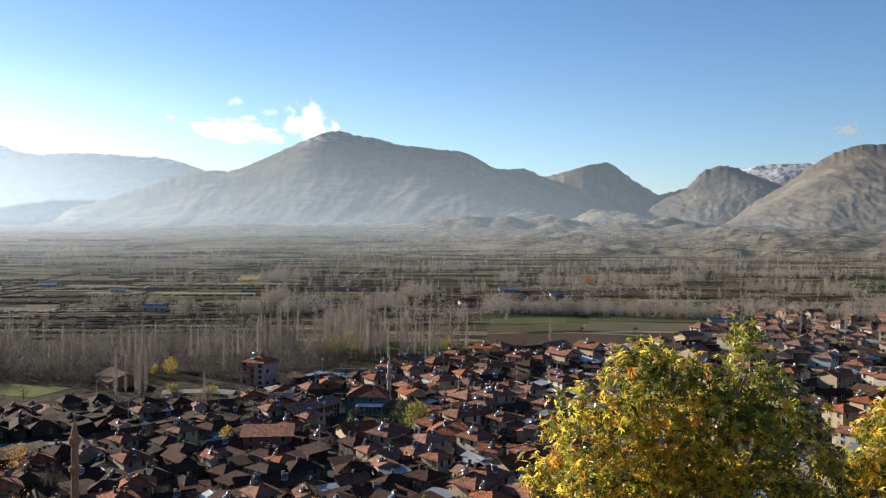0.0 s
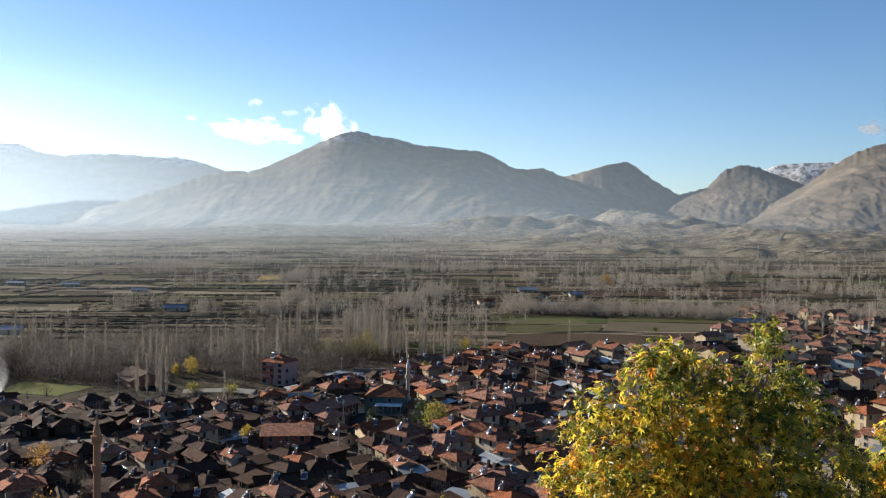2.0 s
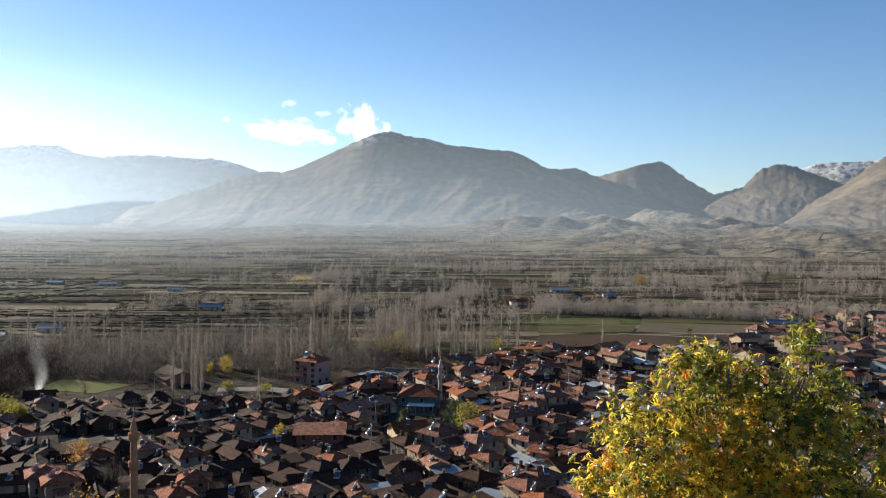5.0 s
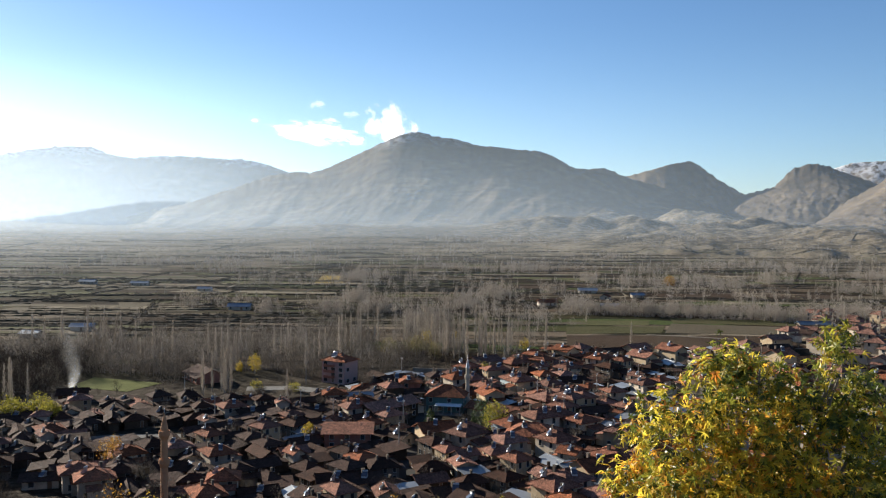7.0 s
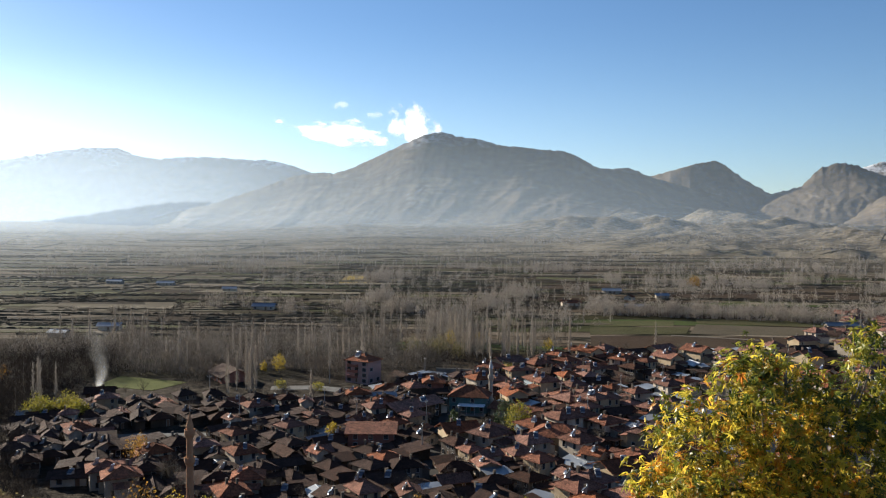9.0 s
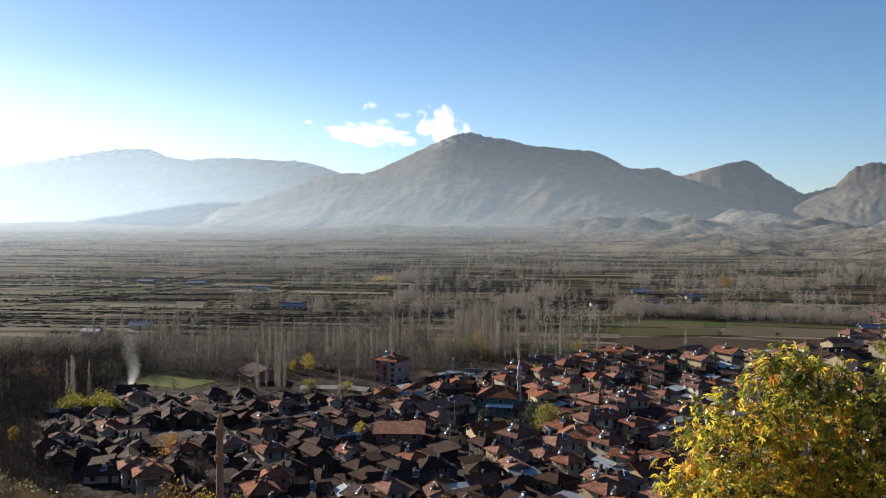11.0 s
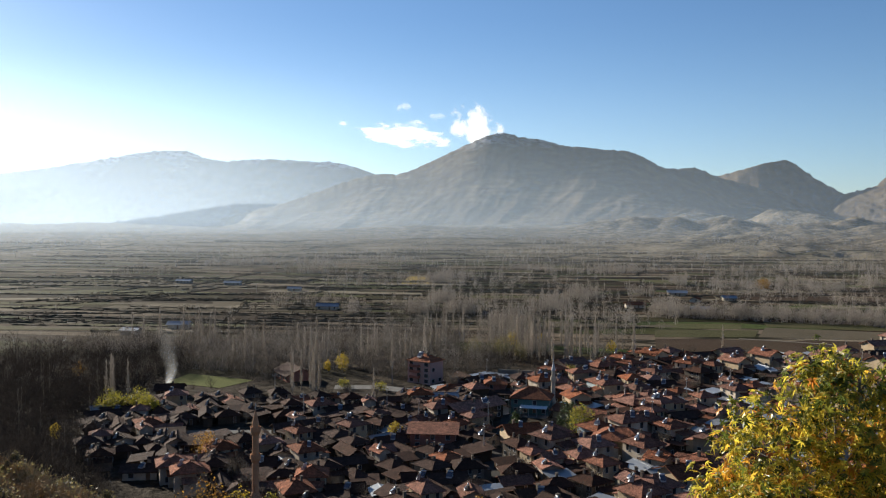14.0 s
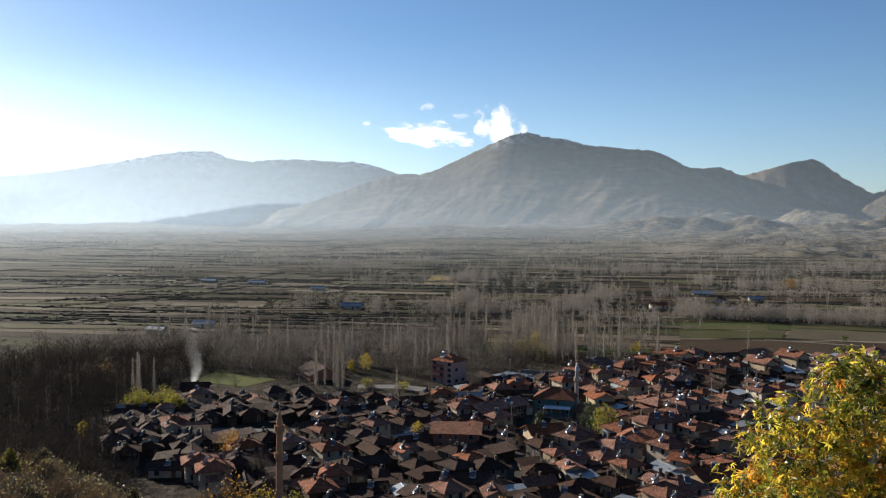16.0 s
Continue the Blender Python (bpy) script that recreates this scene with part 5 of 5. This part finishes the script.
NEAR_POP = [np.array(stem(h * 0.95, 0.09) + poplar_twigs(G, h, 46, 0.09, 0.085)) for h in (15, 13, 17, 12)]
SOFT_POP = [np.array(stem(h * 0.9, 0.08) + spray(G, h, 120, 0.17, 0.52, 0.03, 0.11, 0.3)) for h in (12, 10, 14, 9, 11)]
NEAR_RND = [np.array(stem(h * 0.5, 0.1) + round_twigs(G, h, 16, 0.085, 0.42) + spray(G, h, 80, 0.08, 0.8)) for h in (7, 8, 6)]
FAR_POP = [np.array(stem(h * 0.9, 0.2) + spray(G, h, 80, 0.24, 0.28, 0.03, 0.15, 0.15)) for h in (12, 14, 10)]
FAR_RND = [np.array(stem(h * 0.5, 0.2) + spray(G, h, 88, 0.27, 0.8, 0.02, 0.13)) for h in (8, 7, 9)]
UNDER = [np.array(spray(G, h, 90, 0.15, 0.85, 0.02, 0.22)) for h in (7, 8.5, 6)]
SHRUB = [np.array(spray(G, h, 14, 0.36, 1.3, 0.0, 0.36)) for h in (2.4, 3.2, 1.9)]


def scatter(n, az0, az1, r0, r1, keep):
    out, tries = [], 0
    while len(out) < n and tries < n * 30:
        tries += 1
        az, r = rng.uniform(az0, az1), math.sqrt(rng.uniform(r0 * r0, r1 * r1))
        x, y, _ = polar(az, r)
        if keep(x, y, az, r):
            out.append((x, y))
    return out


def grove(x, y, size, level, seed):
    return noise.noise(Vector((x / size, y / size, seed))) > level


def near_keep(x, y, az, r):
    if r < along(FAR_EDGE, az) + 30 and az > -33:
        return False
    return clear(x, y, 0.5) and (grove(x, y, 60, -0.25, 2) or r < 400)


wood("bare_poplar_wood", "dense bare poplar plantation, grey-brown twigs", scatter(640, -40, -8, 368, 505, lambda x, y, az, r: near_keep(x, y, az, r) and (az > -27 or r > 400) and (az > -20 or r < 458) and rng.random() < 0.55 + 0.45 * step(-12, -18, az)), SOFT_POP, M_WOOD_TWIG, (0.5, 1.15))
wood("undergrowth", "leafless thicket under the poplars", scatter(1000, -38, -6, 345, 470, lambda x, y, az, r: clear(x, y, 1.0) and r > along(FAR_EDGE, az) + 14 and grove(x, y, 45, -0.3, 21)), UNDER, M_GREY_TWIG, (0.5, 1.3))
wood("bare_poplar_belt", "thin bare poplars beside the fields", scatter(200, -8, 3, 410, 560, lambda x, y, az, r: clear(x, y, 0.5) and grove(x, y, 40, 0.0, 4) and rng.random() < 1 - step(-4, 3, az)), NEAR_POP + SOFT_POP * 2, M_TWIG, (0.5, 1.1))
wood("garden_scrub", "small leafless garden trees between the houses", scatter(240, -33, 14, 195, 420, lambda x, y, az, r: r < along(FAR_EDGE, az) and clear(x, y, 0.1, 0.8)), NEAR_RND, M_GREY_TWIG, (0.4, 0.8))
# the wood's shade comes from its darkened twig colour
wood("dark_wood", "dense leafless woodland below the hill, shade in its twig colour", scatter(2100, -46, -27.5, 205, 430, lambda x, y, az, r: clear(x, y, 1.0) and (az < -32.4 or r > 345)), UNDER + SOFT_POP[:1], M_SHADED_TWIG, (0.6, 1.1))
wood("wood_poplars", "thin bare poplars standing in dark woodland", scatter(90, -42, -28, 240, 440, lambda x, y, az, r: clear(x, y, 1.0) and (az < -32.4 or r > 345)), NEAR_POP, M_GREY_TWIG, (0.5, 0.95))
wood("scrub_wood", "leafless garden trees and scrub", scatter(420, -28, 28, 300, 640, lambda x, y, az, r: r > along(FAR_EDGE, az) - 20 and clear(x, y, 1.0) and not (1.5 < az < 17.5 and 440 < r < 600) and grove(x, y, 50, -0.1, 8)), NEAR_RND, M_BROWN_TWIG, (0.4, 0.85))
wood("poplar_belt", "pale belt of bare poplars behind the meadows", scatter(800, 3, 34, 600, 680, lambda x, y, az, r: abs(r - (605 + 2.2 * max(0, az - 6) + 22 * noise.noise(Vector((az / 3, 1, 1))))) < 22), [t * np.array([1.3, 1.3, 0.8]) for t in FAR_POP] * 2 + [t * 1.1 for t in FAR_RND], M_GROVE_TWIG, (0.6, 1.2))


wood("plain_poplars", "scattered bare poplars on the plain", scatter(1100, -42, 32, 500, 1900, lambda x, y, az, r: not (1.5 < az < 18 and r < 600) and rng.random() < 0.12 + 0.88 * step(-24, -8, az) and noise.noise(Vector((x / 200, y / 80, 3))) > 0.12), FAR_POP * 2 + FAR_RND * 2, M_GROVE_TWIG, (0.5, 1.0))


def hedge_lines():
    """Lines along the edges of the long fields: start, heading and length."""
    out = []
    for _ in range(380):
        az, r = rng.uniform(-43, 32), 520 * (2100 / 520) ** rng.random()
        x, y, _ = polar(az, r)
        way = radians(rng.gauss(8, 4.5) if rng.random() < 0.86 else rng.uniform(60, 110))
        out.append((x, y, way, rng.uniform(60, 240)))
    return out


def open_ground(x, y):
    return not (20 < x < 190 and y < 605) and not (-235 < x < -175 and 830 < y < 995) and clear(x, y, 1.5)


def hedge_banks(lines):
    """Low overgrown banks of uneven height and width, one after another."""
    vs, fs = [], []
    for x, y, way, ln in lines:
        at, last = 0.0, None
        cx, sx = math.cos(way), math.sin(way)
        while at < ln:
            wob = 1.2 * noise.noise(Vector((at / 25, x, y)))
            px, py = x + at * cx - wob * sx, y + at * sx + wob * cx
            if open_ground(px, py) and rng.random() > 0.04:
                w, h, z = rng.uniform(0.6, 1.4), rng.uniform(0.25, 1.3), land(px, py)
                k = len(vs)
                vs += [(px + sx * w, py - cx * w, z - 0.3), (px + 0.4 * sx * w, py - 0.4 * cx * w, z + h * 0.85), (px - 0.4 * sx * w, py + 0.4 * cx * w, z + h), (px - sx * w, py + cx * w, z - 0.3)]
                if last is not None:
                    fs += [(last + i, k + i, k + i + 1, last + i + 1) for i in range(3)]
                last = k
            else:
                last = None
            at += rng.uniform(1.6, 3.4)
    ob = new("hedge_banks", mesh_of("hedge_banks", vs, fs, M_HEDGE))
    return tagged(ob, "dark overgrown banks between the fields", "hedge", kind="stuff")


def hedge_spots(lines):
    """Single shrubs that stand up from the banks."""
    out = []
    for x, y, way, ln in lines:
        at = 0.0
        while at < ln:
            px, py = x + at * math.cos(way) + rng.gauss(0, 0.7), y + at * math.sin(way) + rng.gauss(0, 0.7)
            if open_ground(px, py):
                out.append((px, py))
            at += rng.uniform(2.0, 9.0)
    return out


# groves on the plain: azimuth, distance, half width across, half depth, trees
GROVES = [(-11.2, 905, 15, 20, 60), (-10.9, 690, 12, 30, 60), (-9.9, 960, 24, 22, 60), (-1.6, 745, 20, 30, 75), (-3.6, 650, 15, 18, 50), (-12.5, 600, 18, 16, 45), (-9.6, 600, 16, 14, 45),
          (-21.4, 660, 17, 22, 22), (-16.8, 600, 9, 9, 20), (-19.0, 640, 12, 12, 16), (7.6, 910, 26, 20, 55), (10.6, 950, 25, 26, 60), (13.2, 910, 26, 22, 60), (15.9, 1000, 26, 26, 55), (4.4, 940, 14, 34, 45),
          (20.5, 900, 30, 24, 60), (24.0, 880, 28, 26, 60), (2.0, 770, 10, 10, 22), (3.8, 640, 15, 30, 50), (-19.5, 1060, 20, 26, 35), (6.0, 1500, 24, 34, 40), (12.0, 1300, 40, 40, 60), (17.5, 1220, 44, 30, 70),
          (22.0, 1150, 44, 30, 70), (0.5, 1120, 40, 30, 55), (-5.5, 1180, 40, 30, 50), (-14.5, 1350, 50, 40, 55), (-23.0, 1250, 40, 40, 40), (8.8, 1120, 40, 24, 50), (27.0, 760, 20, 14, 40), (-7.0, 540, 14, 16, 30)]


def grove_spots():
    """Close groves of bare trees, drawn out along the streams."""
    out = []
    for az, r, sx, sy, n in GROVES:
        x, y, _ = polar(az, r)
        out += [(x + rng.gauss(0, sx * 0.55), y + rng.gauss(0, sy * 0.55)) for _ in range(n)]
    for _ in range(40):
        az, r = rng.uniform(-42, 31), 560 * (2000 / 560) ** rng.random()
        if (1 < az < 18 and r < 640) or (az < -20 and r < 950):
            continue
        x, y, _ = polar(az, r)
        sx, sy = rng.uniform(14, 46), rng.uniform(8, 30)
        out += [(x + rng.gauss(0, sx), y + rng.gauss(0, sy)) for _ in range(rng.randrange(18, 52))]
    return out


LINES = hedge_lines()
hedge_banks(LINES)
wood("plain_hedges", "hedgerows and scrub between the fields", hedge_spots(LINES), SHRUB, M_BROWN_TWIG, (0.5, 1.1))
wood("plain_groves", "soft grey groves of leafless trees", grove_spots(), [t * 1.15 for t in FAR_RND] * 2 + FAR_POP, M_GROVE_TWIG, (0.6, 1.25))
wood("far_scrub", "scattered scrub and groves before the mountains", scatter(9000, -42, 34, 1300, 2700, lambda x, y, az, r: grove(x, y, 180, -0.05, 6) and rng.random() < 0.35 + 0.65 * step(-20, 0, az)), [t * 1.2 for t in SHRUB], M_GREY_TWIG, (0.5, 1.5))


# ---- the hillside and its trees ----
def fan_leaf(g, size):
    """A five-lobed leaf, slightly cupped, as one fan."""
    ang = [-150, -100, -72, -40, -22, 0, 22, 40, 72, 100, 150]
    rad = [0.26, 0.58, 0.22, 0.88, 0.26, 1.08, 0.26, 0.88, 0.22, 0.58, 0.26]
    bend = g.uniform(0.2, 0.75)
    vs = [(0.0, 0.0, 0.0)] + [(size * r * math.sin(radians(a)), size * r * math.cos(radians(a)), -bend * size * r * r) for a, r in zip(ang, rad)]
    return vs, [(0, i + 1, i) for i in range(1, len(ang))]


def big_tree(label, x, y, blobs, leaves, size, singles=0, seed=1):
    """A broad-leaved tree: forked trunk, boughs to each clump of the crown, lobed leaves."""
    g = np.random.default_rng(seed)
    ob = thing("maple_tree", label, "tree", "autumn trees on the hillside")
    z0 = land(x, y) - 0.2
    base = 57.0 if seed == 1 else 56.5
    s = Shape()
    fork = Vector((0.0, 0.0, 2.0 + base - z0 - 1.2))

    def limb(p, q, r0, r1):
        p, q = Vector(p), Vector(q)
        m = Matrix.Translation(p) @ (q - p).to_track_quat("Z", "X").to_matrix().to_4x4()
        s.tube([(0, r0), ((q - p).length, r1)], 7, 0, m)

    limb((0, 0, 0), fork, 0.16, 0.12)
    lift = base - z0
    weights = []
    twigs = Shape()
    for bx, by, bz, br in blobs:
        c = Vector((bx, by, bz + lift))
        mid = fork.lerp(c, 0.5) + Vector((0, 0, 0.15))
        limb(fork, mid, 0.06, 0.035)
        limb(mid, c, 0.035, 0.012)
        for _ in range(7):
            d = Vector(g.normal(size=3))
            d.normalize()
            st = mid.lerp(c, g.uniform(0.3, 1.0))
            en = c + d * br * 0.95
            m = Matrix.Translation(st) @ (en - st).to_track_quat("Z", "X").to_matrix().to_4x4()
            twigs.tube([(0, 0.012), ((en - st).length, 0.004)], 4, 0, m)
        weights.append(br ** 2.2)
    child("trunk", s.mesh("trunk", M_BARK, True), ob)
    child("twig", twigs.mesh("twig", M_BARK), ob, "thin grey twigs")
    weights = np.array(weights) / sum(weights)
    tips = []  # leaves sit in tufts at the shoots' ends
    for i in g.choice(len(blobs), size=leaves // 7, p=weights):
        bx, by, bz, br = blobs[i]
        d = g.normal(size=3)
        d /= np.linalg.norm(d)
        if d[2] < -0.3:
            d[2] *= -0.4
        p = np.array([bx, by, bz + lift]) + d * br * (g.uniform(0.4, 1.14) ** 0.4)
        tips.append((p, d))
    vs, fs = [], []
    gvs, gfs = [], []
    made = 0
    share = [mesh_of("leaf", *fan_leaf(g, size * k), M_LEAVES) for k in (0.8, 1.0, 1.15)]
    for p, d in tips:
        for j in range(7):
            n = Vector(d * 0.5 + g.normal(size=3) * 0.55 + np.array([0, 0, 0.55])).normalized()
            way = Vector(g.normal(size=3) + d * 0.6 - np.array([0, 0, 0.35]))
            way = (way - n * way.dot(n)).normalized()
            sd = way.cross(n)
            q = Vector(p + g.normal(size=3) * size * 0.65)
            m = Matrix(((sd.x, way.x, n.x, q.x), (sd.y, way.y, n.y, q.y), (sd.z, way.z, n.z, q.z), (0, 0, 0, 1)))
            if made < singles and d[1] < -0.2 and j < 3:
                child("leaf", share[made % 3], ob, "", m)
                made += 1
                continue
            lv, lf = fan_leaf(g, size * g.uniform(0.65, 1.15))
            tv, tf = (gvs, gfs) if g.random() < 0.12 + 0.55 * step(4.4, 5.3, p[2] - lift) + 0.80 * step(0.8, 1.7, p[0] + 0.35 * (p[2] - lift - 4)) else (vs, fs)
            k = len(tv)
            tv += [tuple(m @ Vector(v)) for v in lv]
            tf += [tuple(i + k for i in f) for f in lf]
    crown = child("crown", mesh_of("crown", vs, fs, M_LEAVES), ob, "dense yellow-green and orange lobed leaves")
    crown["kind"] = "stuff"
    if gfs:
        green = child("foliage", mesh_of("foliage", gvs, gfs, M_GREEN_LEAVES), ob, "leaves still dark green")
        green["kind"] = "stuff"
    ob.matrix_basis = pose(x, y, z0)
    return ob


big_tree("yellow-green maple tree turning orange on the hillside", 3.9, 14.5, [
    (-0.35, 0.07, 5.15, 0.77), (0.09, 0.27, 5.51, 0.5), (-0.67, 0.15, 5.52, 0.41), (-1.27, -0.04, 4.39, 0.85), (-0.19, 0.03, 4.19, 1.09), (-1.73, 0.34, 3.5, 0.61), (0.92, 0.23, 4.64, 0.97), (1.37, 0.18, 5.54, 0.43),
    (1.34, 0.2, 6.02, 0.27), (1.8, 0.24, 4.6, 0.75), (2.36, 0.12, 3.76, 0.69), (-0.9, -0.42, 3.36, 1.14), (0.88, -0.28, 3.43, 1.28), (2.5, -0.05, 2.98, 0.83), (0.29, -0.1, 2.39, 1.6), (-1.23, 0.26, 2.3, 1.0), (1.95, -0.15, 2.33, 1.2)],
    9600, 0.165, 280, 1)
big_tree("orange-yellow maple tree on the steep hillside", 8.5, 14.7, [(-0.46, 0.28, 4.62, 0.69), (-0.68, 0.4, 4.08, 0.54), (-0.09, 0.07, 4.97, 0.78), (-0.21, 0.14, 3.76, 1.1)], 1900, 0.175, 0, 2)


def bush(label, az, r, h, w, mat, leafy_part=0.0, mat2=None, seed=0):
    g = np.random.default_rng(seed + int(r * 10))
    x, y, _ = polar(az, r)
    ob = thing("bush", label, "bush", "bushes on the hillside")
    t = []
    for i in range(150):
        a = g.uniform(0, 2 * math.pi)
        p = np.array([g.normal() * w * 0.12, g.normal() * w * 0.12, 0])
        u = g.uniform(0.15, 1.0)
        q = np.array([math.cos(a) * w * 0.5 * u, math.sin(a) * w * 0.5 * u, h * math.sqrt(max(0.05, 1 - 0.8 * u * u)) * g.uniform(0.7, 1.05)])
        t.append(twig(p, q, 0.08, g))
        for _ in range(5):
            s = p + (q - p) * g.uniform(0.4, 1)
            t.append(twig(s, s + g.normal(size=3) * w * 0.09 + np.array([0, 0, h * 0.08]), 0.055, g))
    child("crown", tri_mesh("crown", t, mat), ob)
    if leafy_part:
        cs = [(math.cos(a) * w * 0.3 * k, math.sin(a) * w * 0.3 * k, h * (0.45 + 0.35 * (1 - k))) for a, k in ((0, 1), (1.3, 0.8), (2.5, 1), (3.8, 0.7), (5, 1), (0.6, 0.2))]
        child("foliage", tri_mesh("foliage", leaf_flakes(g, cs, [w * 0.24] * 6, int(260 * leafy_part), 0.3 if r > 70 else 0.16, 0.3), mat2), ob)
    ob.matrix_basis = pose(x, y, land(x, y) - 0.1)
    return ob


M_HEATH = plain("dry_heath_twigs", (0.22, 0.15, 0.082), (0.36, 0.26, 0.145), 1.0, 0.9, 0.2)
for i in range(46):
    az = rng.uniform(-44, -32.4)
    r = rng.uniform(36, 105)
    bush("dry brown leafless bush on the hillside", az, r, rng.uniform(1.6, 3.2) * (r / 75) ** 0.5, rng.uniform(3.0, 5.5), M_HEATH, 0.25 if i % 3 == 0 else 0, M_OLIVE, i)
for az, r, h, w, m in ((-39.4, 80, 4.4, 2.2, M_LIME), (-37.6, 84, 4.0, 2.0, M_OLIVE), (-38.9, 50, 1.8, 3.5, M_OLIVE), (-40.5, 55, 2.0, 4, M_OLIVE), (-32.5, 92, 5.5, 3.2, M_OLIVE)):
    bush("green-yellow leafy shrub on the hillside", az, r, h, w, M_BROWN_TWIG, 1.0, m, 7)
for az, r, h, w, m in ((-26.6, 95, 9.0, 9, M_RUST), (-24.4, 98, 8.0, 6, M_YELLOW), (-22.4, 100, 7.4, 6, M_LIME), (-20.5, 104, 5.6, 4, M_LIME), (-8.5, 100, 6.6, 5, M_RUST), (-5.6, 96, 6.4, 4, M_OLIVE), (-1.2, 98, 6.6, 4, M_LIME), (1.6, 100, 6.0, 4, M_RUST)):
    bush("half-leafless autumn shrub on the steep hillside", az, r, h, w, M_BROWN_TWIG, 0.8, m, 3)


# ---- walls, poles, smoke ----
def low_wall(label, a, b, h=1.6, t=0.3):
    a, b = Vector(a), Vector(b)
    d = b - a
    ln = d.length
    ob = thing("garden_wall", label, "wall", "walls between the yards")
    child("masonry", Shape().box(0, ln, -t / 2, t / 2, -0.6, h).mesh("masonry", M_CONC), ob)
    child("coping", Shape().box(-0.05, ln + 0.05, -t / 2 - 0.08, t / 2 + 0.08, h, h + 0.12).mesh("coping", M_CONC), ob)
    ob.matrix_basis = pose(a.x, a.y, land(a.x, a.y), 0, 0, math.degrees(math.atan2(d.y, d.x)))


low_wall("long pale concrete wall behind the mosque", (-44, 349), (-18, 346), 4.2)
low_wall("pale concrete garden wall", (-34, 300), (-46, 318))
low_wall("pale concrete yard wall", (30, 300), (52, 296))
low_wall("long pale wall behind the houses", (58, 396), (84, 384), 1.8)
low_wall("long pale wall at the village edge", (170, 512), (205, 500), 1.6)


def pole():
    ob = thing("utility_pole", "slim grey utility pole with crossarm", "utility pole", "utility poles")
    child("post", Shape().tube([(0, 0.16), (9.5, 0.10)], 8).mesh("post", M_POLE), ob)
    child("crossarm", Shape().box(-0.9, 0.9, -0.06, 0.06, 8.8, 8.94).mesh("crossarm", M_POLE), ob)
    for x in (-0.8, 0, 0.8):
        child("insulator", Shape().tube([(8.94, 0.05), (9.05, 0.08), (9.2, 0.04)], 6).mesh("insulator", M_TANK), ob, "", pose(x, 0, 0.0 if x else 0.5))
    return ob


first_pole = pole()
spots = [(-33, 232), (-36, 262), (-29, 312), (-48, 344), (6, 300), (28, 318), (46, 340), (-72, 276), (-96, 262), (-58, 262), (14, 276), (62, 300), (100, 330), (-20, 330), (126, 380), (160, 430), (-84, 330), (-118, 292), (-240, 620), (-300, 700), (-150, 640), (40, 700), (180, 690)]
for i, (x, y) in enumerate(spots):
    m = pose(x, y, land(x, y) - 0.2, 0, 0, rng.uniform(0, 180))
    if i:
        copy_thing(first_pole, m)
    else:
        first_pole.matrix_basis = m


def smoke_material():
    k = Nodes("chimney_smoke")
    s = k.split(k.coord("UV"))
    ux = k.math("ABSOLUTE", k.math("SUBTRACT", k.math("MULTIPLY", s[0], 2.0), 1.0))
    body = k.noise(k.scaled(k.coord("UV"), (2.2, 5.0, 1.0)), 1.0, 6, 0.62)
    rim = k.ramp(k.math("ADD", ux, k.math("MULTIPLY", k.math("SUBTRACT", body, 0.5), 1.6)), (0.15, 1.0), (0.8, 0.0))
    fade = k.ramp(s[1], (0.0, 0.16), (0.08, 0.075), (0.3, 0.028), (1.0, 0.0))
    f = k.math("MULTIPLY", rim, fade)
    tr, sc, m = k.n("BsdfTransparent"), k.n("BsdfTranslucent"), k.n("MixShader")
    k.put(sc.inputs["Color"], (0.7, 0.72, 0.75))
    k.put(m.inputs[0], f)
    k.t.links.new(tr.outputs[0], m.inputs[1])
    k.t.links.new(sc.outputs[0], m.inputs[2])
    k.t.links.new(m.outputs[0], k.out.inputs["Surface"])
    return k.mat


def smoke(x, y, z, h):
    """A rising, drifting plume: three curved veils that cross each other."""
    vs, fs, uv = [], [], []
    n = 24
    for veil in range(3):
        a = radians(60 * veil + 10)
        k0 = len(vs)
        for j in range(n + 1):
            t = j / n
            w = 1.6 + 7.5 * t ** 0.8
            cx = -2.0 * t + 1.3 * math.sin(7 * t) + 4.5 * t * t
            for i in range(5):
                u = i / 4 * 2 - 1
                vs.append((cx + w * u * math.cos(a), w * u * math.sin(a) + 0.6 * math.sin(3 * u + 5 * t), h * t))
                uv.append((i / 4, t))
        for j in range(n):
            for i in range(4):
                k = k0 + j * 5 + i
                fs.append((k, k + 1, k + 6, k + 5))
    me = mesh_of("smoke_plume", vs, fs, smoke_material(), smooth=True)
    layer = me.uv_layers.new(name="UVMap")
    for loop in me.loops:
        layer.data[loop.index].uv = uv[loop.vertex_index]
    ob = tagged(new("smoke_plume", me), "white smoke drifting up from a chimney", "smoke")
    ob.matrix_basis = pose(x, y, z)


special("low house with smoking chimney at the wood's edge", -158, 290, 20, 9, 7, 1, "gable", M_ROOF_OLD_SHADED, M_WALLS[2], 0, 1)
smoke(-158.5, 290, 4.5, 26)
